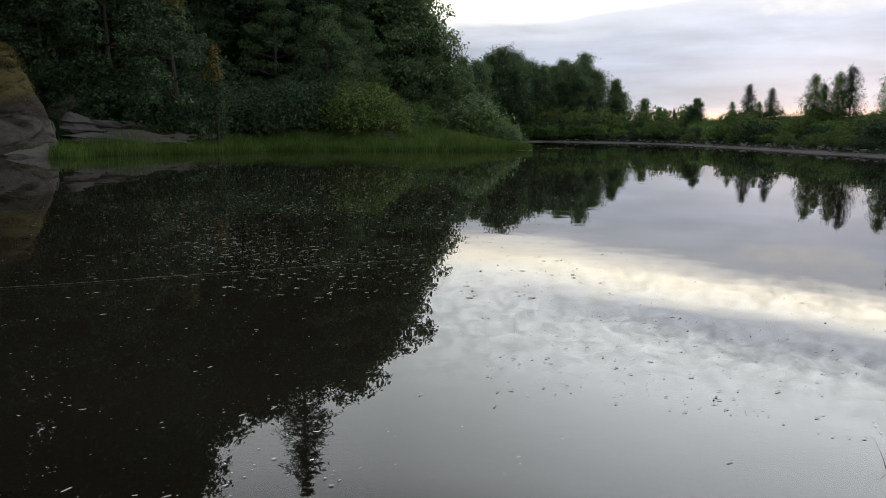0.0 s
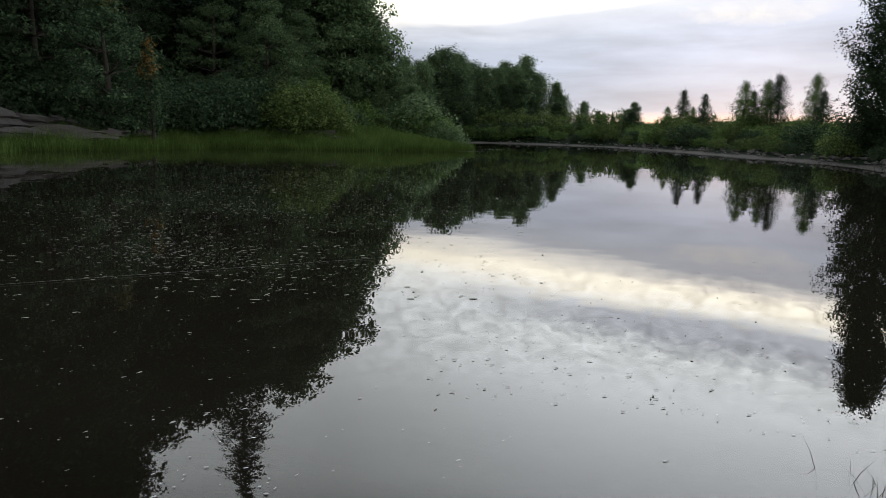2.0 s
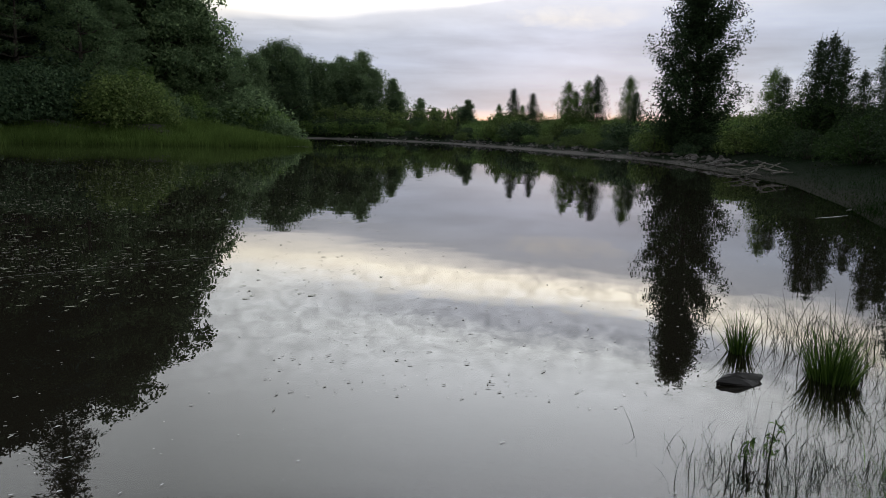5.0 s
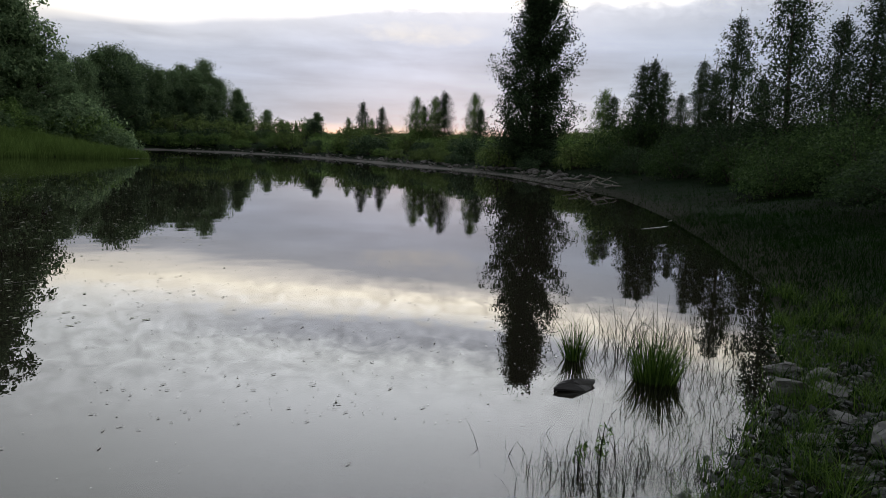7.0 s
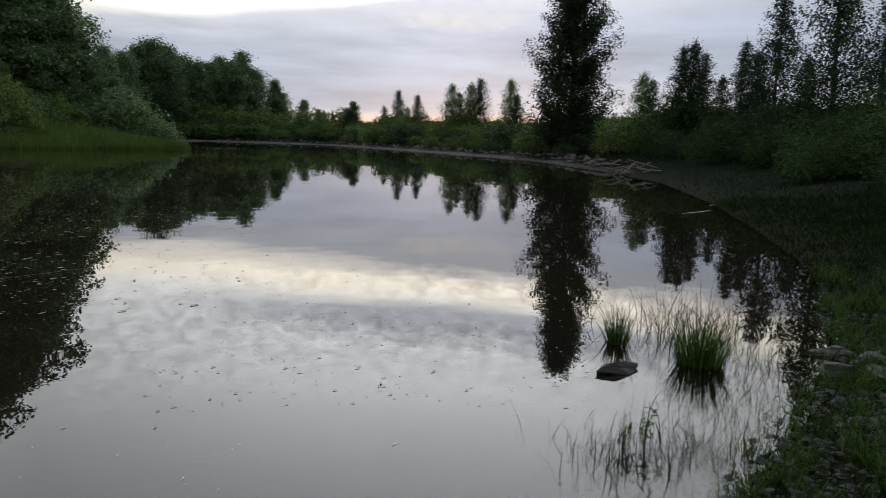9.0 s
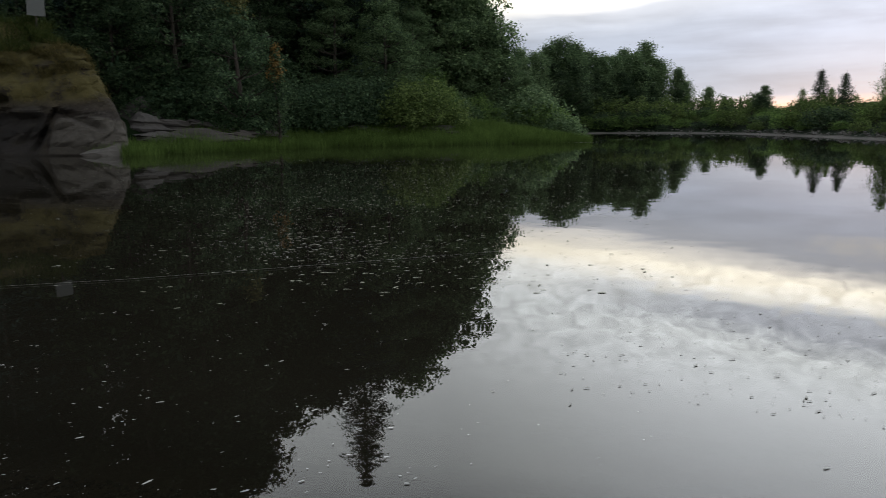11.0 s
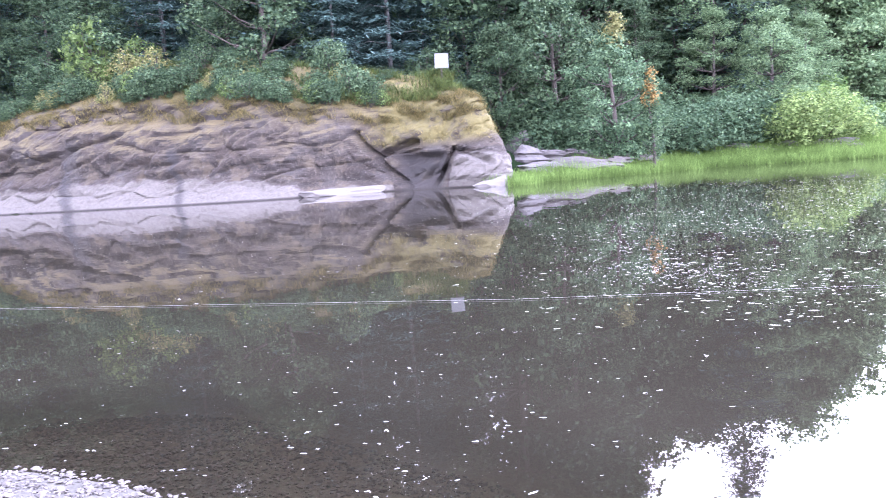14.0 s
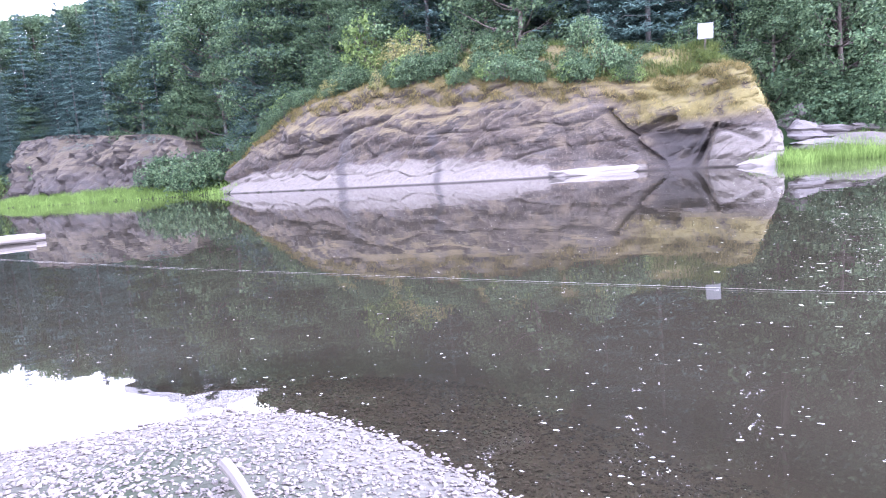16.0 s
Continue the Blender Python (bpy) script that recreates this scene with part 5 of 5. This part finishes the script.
def leafy_weed(x, y, high):
    ob = thing("water_weed", None, pose(x, y, 0), label="upright weed with small pointed leaves in the shallows", category="weed")
    v, f = tube([(0, 0, -0.15), (0.01, 0, high * 0.5), (0.03, 0.01, high)], [0.006, 0.005, 0.002], 5)
    part("stem", mesh_of("stem", v, f, STALK), ob)
    k = rnd.uniform(0.15, 1.0, 46)
    a = rnd.uniform(0, math.tau, 46)
    d = np.stack([np.cos(a), np.sin(a), np.full(46, 0.5)], -1)
    at = np.stack([0.03 * k, 0 * k, high * k], -1) + d * 0.03
    v, f = leaf_cards(at, d, 0.024, 2.2, 0.4, 0.25)
    part("foliage", mesh_of("foliage", v, f, REED, False), ob)


for x, y, high in ((2.4, 3.14, 0.26), (2.3, 3.2, 0.13)):
    leafy_weed(x, y, high)

# ---- stones ----
thing("rock", boulder_mesh("rock", (0.33, 0.17, 0.062), STONE_DARK, 11, 3), pose(3.05, 4.42, 0.015, 0, 6, 12), label="wet rock standing out of the water, backlit shade put into its colour", category="rock")
for x, y, z, size, turn in ((4.6, 3.84, 0.03, (0.29, 0.21, 0.12), -24), (4.98, 4.3, 0.03, (0.24, 0.15, 0.07), 5), (5.1, 4.0, 0.05, (0.22, 0.15, 0.085), -15), (4.85, 3.7, 0.06, (0.2, 0.14, 0.07), 40), (4.2, 2.72, 0.1, (0.3, 0.24, 0.16), 30), (4.4, 3.2, 0.04, (0.24, 0.15, 0.06), 60), (3.9, 3.05, 0.03, (0.2, 0.14, 0.05), 10)):
    thing("rock", boulder_mesh("rock", size, STONE_GREY, x * 3, 4, 1.0, 3), pose(x, y, z, 0, 0, turn), label="flat grey stone on the muddy shore", category="rock", group="stones on the shore")


def pebble_shapes(mat, count=8):
    out = []
    for i in range(count):
        out.append(boulder_mesh("pebble", (1, rnd.uniform(0.6, 0.9), rnd.uniform(0.28, 0.5)), mat, 100 + i, 1))
    return out


def pebble_sheet(name, n, box, keep, mat, sizes, label, singles):
    at = scatter(n, box, keep)
    shapes = pebble_shapes(mat)
    arrays = []
    for me in shapes:
        v = np.empty(len(me.vertices) * 3, np.float32)
        me.vertices.foreach_get("co", v)
        arrays.append((v.reshape(-1, 3), np.array([p.vertices[:] for p in me.polygons])))
    order = np.argsort(np.hypot(at[:, 0], at[:, 1]))
    rest = []
    for i, k in enumerate(order):
        s, a, tilt = rnd.uniform(*sizes) * rnd.choice([0.6, 1.0, 1.0, 1.5]), rnd.uniform(0, math.tau), rnd.normal(0, 12)
        m = pose(*(at[k] + [0, 0, 0.03 + 0.2 * s]), tilt, rnd.normal(0, 12), math.degrees(a)) @ Matrix.Scale(s, 4)
        if i < singles:
            ob = part("pebble", shapes[i % len(shapes)], ground)
            ob.matrix_basis = m
        else:
            v, f = arrays[i % len(arrays)]
            mm = np.array(m)
            rest.append((v @ mm[:3, :3].T + mm[:3, 3], f))
    v, f = join(rest)
    thing(name, mesh_of(name, v, f, mat, False), kind="stuff", label=label, category="pebbles")


pebble_sheet("pebbles", 84000, (-9.0, 2.4, -3.6, 3.2), lambda x, y, s: (s > -1.7) & (rnd.random(len(x)) < np.where(s < -0.1, 0.8, 1.0) * slope(-s, -3.2 + 0.8 * slope(x, -2, 1), -1.6) * (1 - 0.8 * slope(x, -2.6, -0.4)) * slope(x, -9.0, -6.8) * slope(-x, -3.0, -1.4)), STONE_PALE, (0.014, 0.028), "pale river pebbles on the near beach", 250)
pebble_sheet("pebbles", 9000, (1.6, 6.5, 1.2, 6.0), lambda x, y, s: (s > -0.3) & (rnd.random(len(x)) < slope(-s, -2.2, -1.0) * slope(x, 1.6, 2.6)), STONE_MUD, (0.016, 0.05), "dull grey cobbles along the muddy shore", 50)


def rubble():
    """Stones along the low bank's waterline."""
    rng = random.Random(3)
    shapes = [boulder_mesh("bank_stone", (1, 0.8, 0.6), STONE_BANK, 200 + i, 2) for i in range(5)]
    made = 0
    for _ in range(9000):
        az, d = rng.uniform(2, 34), rng.uniform(28, 118)
        x, y = by_sight(az, d)
        s = float(shore_distance(np.array([x]), np.array([y]))[0])
        if not 0.7 < s < 2.6 or d < 44 or is_hill(x, y) > 0.3 or made >= 300:
            continue
        made += 1
        k = rng.uniform(0.10, 0.33)
        ob = thing("bank_stone", shapes[made % 5], pose(x, y, land_z(x, y) + k * 0.2, 0, 0, rng.uniform(0, 360)) @ Matrix.Scale(k, 4), label="rough grey stone on the low bank", category="stone", group="stones on the low bank")


rubble()

# ---- driftwood, raft of logs, stick ----


def log_mesh(name, long, thick, seed, bend=0.05, mat=None):
    p = [(long * (k - 0.5), bend * long * math.sin(3 * k + seed), bend * 0.5 * long * math.sin(2 * k + seed)) for k in np.linspace(0, 1, 7)]
    v, f = tube(p, [thick * (1 - 0.35 * k) for k in np.linspace(0, 1, 7)], 9)
    n = 7 * 9
    caps = [[n, (k + 1) % 9, k, k] for k in range(9)] + [[n + 1, 54 + k, 54 + (k + 1) % 9, 54 + (k + 1) % 9] for k in range(9)]
    me = bpy.data.meshes.new(name)
    me.from_pydata(v.tolist(), [], [list(q) for q in f] + [q[:3] for q in caps])
    me.materials.append(mat or WOOD)
    return me


thing("driftwood_stick", log_mesh("driftwood_stick", 0.62, 0.035, 1, 0.02), pose(-3.61, 0.64, land_z(-3.61, 0.64) + 0.07, 0, 4, 3), label="bleached driftwood stick lying on the pebbles", category="stick")
raft = thing("log_raft", None, pose(-29.6, -4.05, 0.12, 0, 0, 95), label="raft of weathered logs floating by the bank", category="log raft")
for i in range(5):
    ob = part("log", log_mesh("log", 7.5 - 0.5 * (i % 2), 0.2, i, 0.008), raft)
    ob.location = (0.2 * (i % 3), -0.95 + i * 0.45, 0.05 * (i % 2))
for x in (-2.2, 2.0):
    v, f = tube([(x, -1.3, 0.27), (x, 1.3, 0.27)], [0.09, 0.08], 7)
    part("crossbeam", mesh_of("crossbeam", v, f, WOOD), raft)
rng = random.Random(9)
for i in range(15):
    x, y = by_sight(33.9 + rng.uniform(-1.5, 1.5), 37.6 + rng.uniform(-1.1, 1.1))
    thing("driftwood_branch", log_mesh("driftwood_branch", rng.uniform(0.6, 1.5), rng.uniform(0.025, 0.05), i, 0.1, WOOD_PALE), pose(x, y, land_z(x, y) + rng.uniform(0.05, 0.6), 0, rng.uniform(-22, 22), rng.uniform(-60, 40)),
          label="grey driftwood branch in the heap on the low bank", category="driftwood", group="driftwood heap")

# ---- sign ----
sign_x, sign_y = by_sight(-40.5, 57)
sign = thing("sign", None, pose(sign_x, sign_y, 0, 0, 2, 44), label="square white notice board on a post above the bluff", category="sign")


def box(name, size, at, mat, parent, label="", bevel=0.01):
    bm = bmesh.new()
    bmesh.ops.create_cube(bm, size=1)
    for vert in bm.verts:
        vert.co = Vector((vert.co.x * size[0], vert.co.y * size[1], vert.co.z * size[2])) + Vector(at)
    bmesh.ops.bevel(bm, geom=bm.edges[:], offset=bevel, segments=2, affect="EDGES")
    me = bpy.data.meshes.new(name)
    bm.to_mesh(me)
    bm.free()
    me.materials.append(mat)
    return part(name, me, parent, label)


box("board", (1.08, 0.05, 1.12), (0, 0, 9.65), SIGN_WHITE, sign)
box("post", (0.12, 0.12, 5.0), (0, 0.09, 7.4), BARK, sign)

# ---- viaduct high on the hillside, mirrored in the water ----
def build_viaduct():
    ob = thing("viaduct", None, pose(-128.6, 25.0, 37.9, 0, 0, -151.2), label="pale concrete viaduct high above the wooded slope", category="bridge")
    box("deck", (30, 9.0, 0.7), (15, -4.5, 0.35), CONCRETE, ob)
    for y in (-8.85, -0.15):
        box("parapet", (30, 0.3, 0.9), (15, y, 1.152), CONCRETE, ob)
    for x in (7, 23):
        box("pier", (1.8, 5.0, 36), (x, -4.5, -18.05), CONCRETE, ob)
    # the wall that closes the end of the deck, tapering down the slope
    tip, low, high = [Vector((*by_sight(az, 128), 128 * math.tan(radians(el)) - 1.7)) for az, el in ((-75, 16.25), (-82, 15.9), (-82, 17.4))]
    away = Vector((*by_sight(-79, 1.2), 0))
    v = [tip, low, high, tip + away, low + away, high + away]
    me = bpy.data.meshes.new("wing_wall")
    me.from_pydata([ob.matrix_world.inverted() @ p for p in v], [], [(0, 2, 1), (3, 4, 5), (0, 1, 4, 3), (1, 2, 5, 4), (2, 0, 3, 5)])
    me.materials.append(CONCRETE)
    part("wing_wall", me, ob)


build_viaduct()

# ---- what floats ----


def specks(n, pick, low, high, name, label, mat=FOAM):
    xy = pick(n)
    s = shore_distance(xy[:, 0], xy[:, 1])
    xy = xy[s < -0.15]
    n = len(xy)
    a = np.linspace(0, math.tau, 6, endpoint=False)[None]
    r = (low + (high - low) * rnd.random(n) ** 3)[:, None] * rnd.uniform(0.55, 1.2, (n, 6))
    turn = rnd.normal(0.6, 0.4, n)[:, None]
    long = rnd.uniform(1.3, 4.2, n)[:, None]
    px, py = r * np.cos(a) * long, r * np.sin(a)
    x = xy[:, :1] + px * np.cos(turn) - py * np.sin(turn)
    y = xy[:, 1:] + px * np.sin(turn) + py * np.cos(turn)
    v = np.stack([x, y, np.full_like(x, 0.006)], -1).reshape(-1, 3)
    thing(name, mesh_of(name, v, np.arange(6 * n).reshape(n, 6), mat, False), kind="stuff", label=label, category="foam")


def wide_pick(n):
    az, d = rnd.uniform(-1.75, 0.9, n), 3.2 + 24 * rnd.random(n) ** 1.3
    keep = (az < -0.25) | (rnd.random(n) < 0.22)
    az, d = az[keep], d[keep]
    return np.stack([d * np.sin(az), d * np.cos(az)], -1)


def streak_pick(n):
    k = rnd.random(n)
    c = np.stack([np.interp(k, [0, 0.3, 0.6, 1], [-9.5, -7.0, -5.0, -3.6]), np.interp(k, [0, 0.3, 0.6, 1], [19, 14, 10.6, 8.6])], -1)
    return c + rnd.normal(0, 1, (n, 2)) * (0.4 + 0.9 * (1 - k))[:, None]


def glare_pick(n):
    az, d = rnd.uniform(-0.05, 0.62, n), 4.4 + 9.0 * rnd.random(n) ** 1.3
    return np.stack([d * np.sin(az), d * np.cos(az)], -1)


def far_pick(n):
    az, d = rnd.normal(-0.24, 0.2, n), 7 + 29 * rnd.random(n) ** 0.8
    thin = wavy(d * np.sin(az), d * np.cos(az), 2.2) + rnd.uniform(-0.9, 0.9, n) > -0.1
    az, d = az[thin & (az < 0.12)], d[thin & (az < 0.12)]
    return np.stack([d * np.sin(az), d * np.cos(az)], -1)


specks(4600, wide_pick, 0.002, 0.0085, "foam_flecks", "small white foam flecks scattered on the water")
specks(1300, streak_pick, 0.0025, 0.0095, "foam_streak", "streak of white foam drifting on the water")
specks(16000, far_pick, 0.005, 0.018, "pollen_flecks", "pale floating flecks on the far water", POLLEN)
specks(900, glare_pick, 0.003, 0.009, "foam_flecks", "small foam clots drifting on the bright water")

# the fishing line, lying on the water
v, f = tube([(x, y, 0.012) for x, y in ((-34, -6.3), (-22.8, -1.1), (-15, 2.3), (-10.1, 4.6), (-5.1, 7.0), (-1.0, 9.5))], [0.0014] * 6, 5)
thing("fishing_line", mesh_of("fishing_line", v, f, LINE), label="thin pale fishing line stretched over the water", category="fishing line")

# thin bright lines of scum off the grassy point
for x, y, long, turn in ((2.6, 71.5, 4.8, 2), (-1.5, 63.2, 5.0, 12), (9.5, 100, 6.0, -4), (13.9, 16.4, 1.2, 40), (11.9, 14.6, 1.5, 25)):
    a = np.linspace(0, math.tau, 24, endpoint=False)
    v = np.stack([np.cos(a) * long * 0.5, np.sin(a) * 0.022 * long * (1 + 0.5 * np.sin(3 * a)), 0 * a + 0.008], -1)
    thing("scum_line", mesh_of("scum_line", v, np.arange(24)[None], FOAM, False), pose(x, y, 0, 0, 0, turn), kind="stuff", label="thin pale line of scum on the water", category="foam")
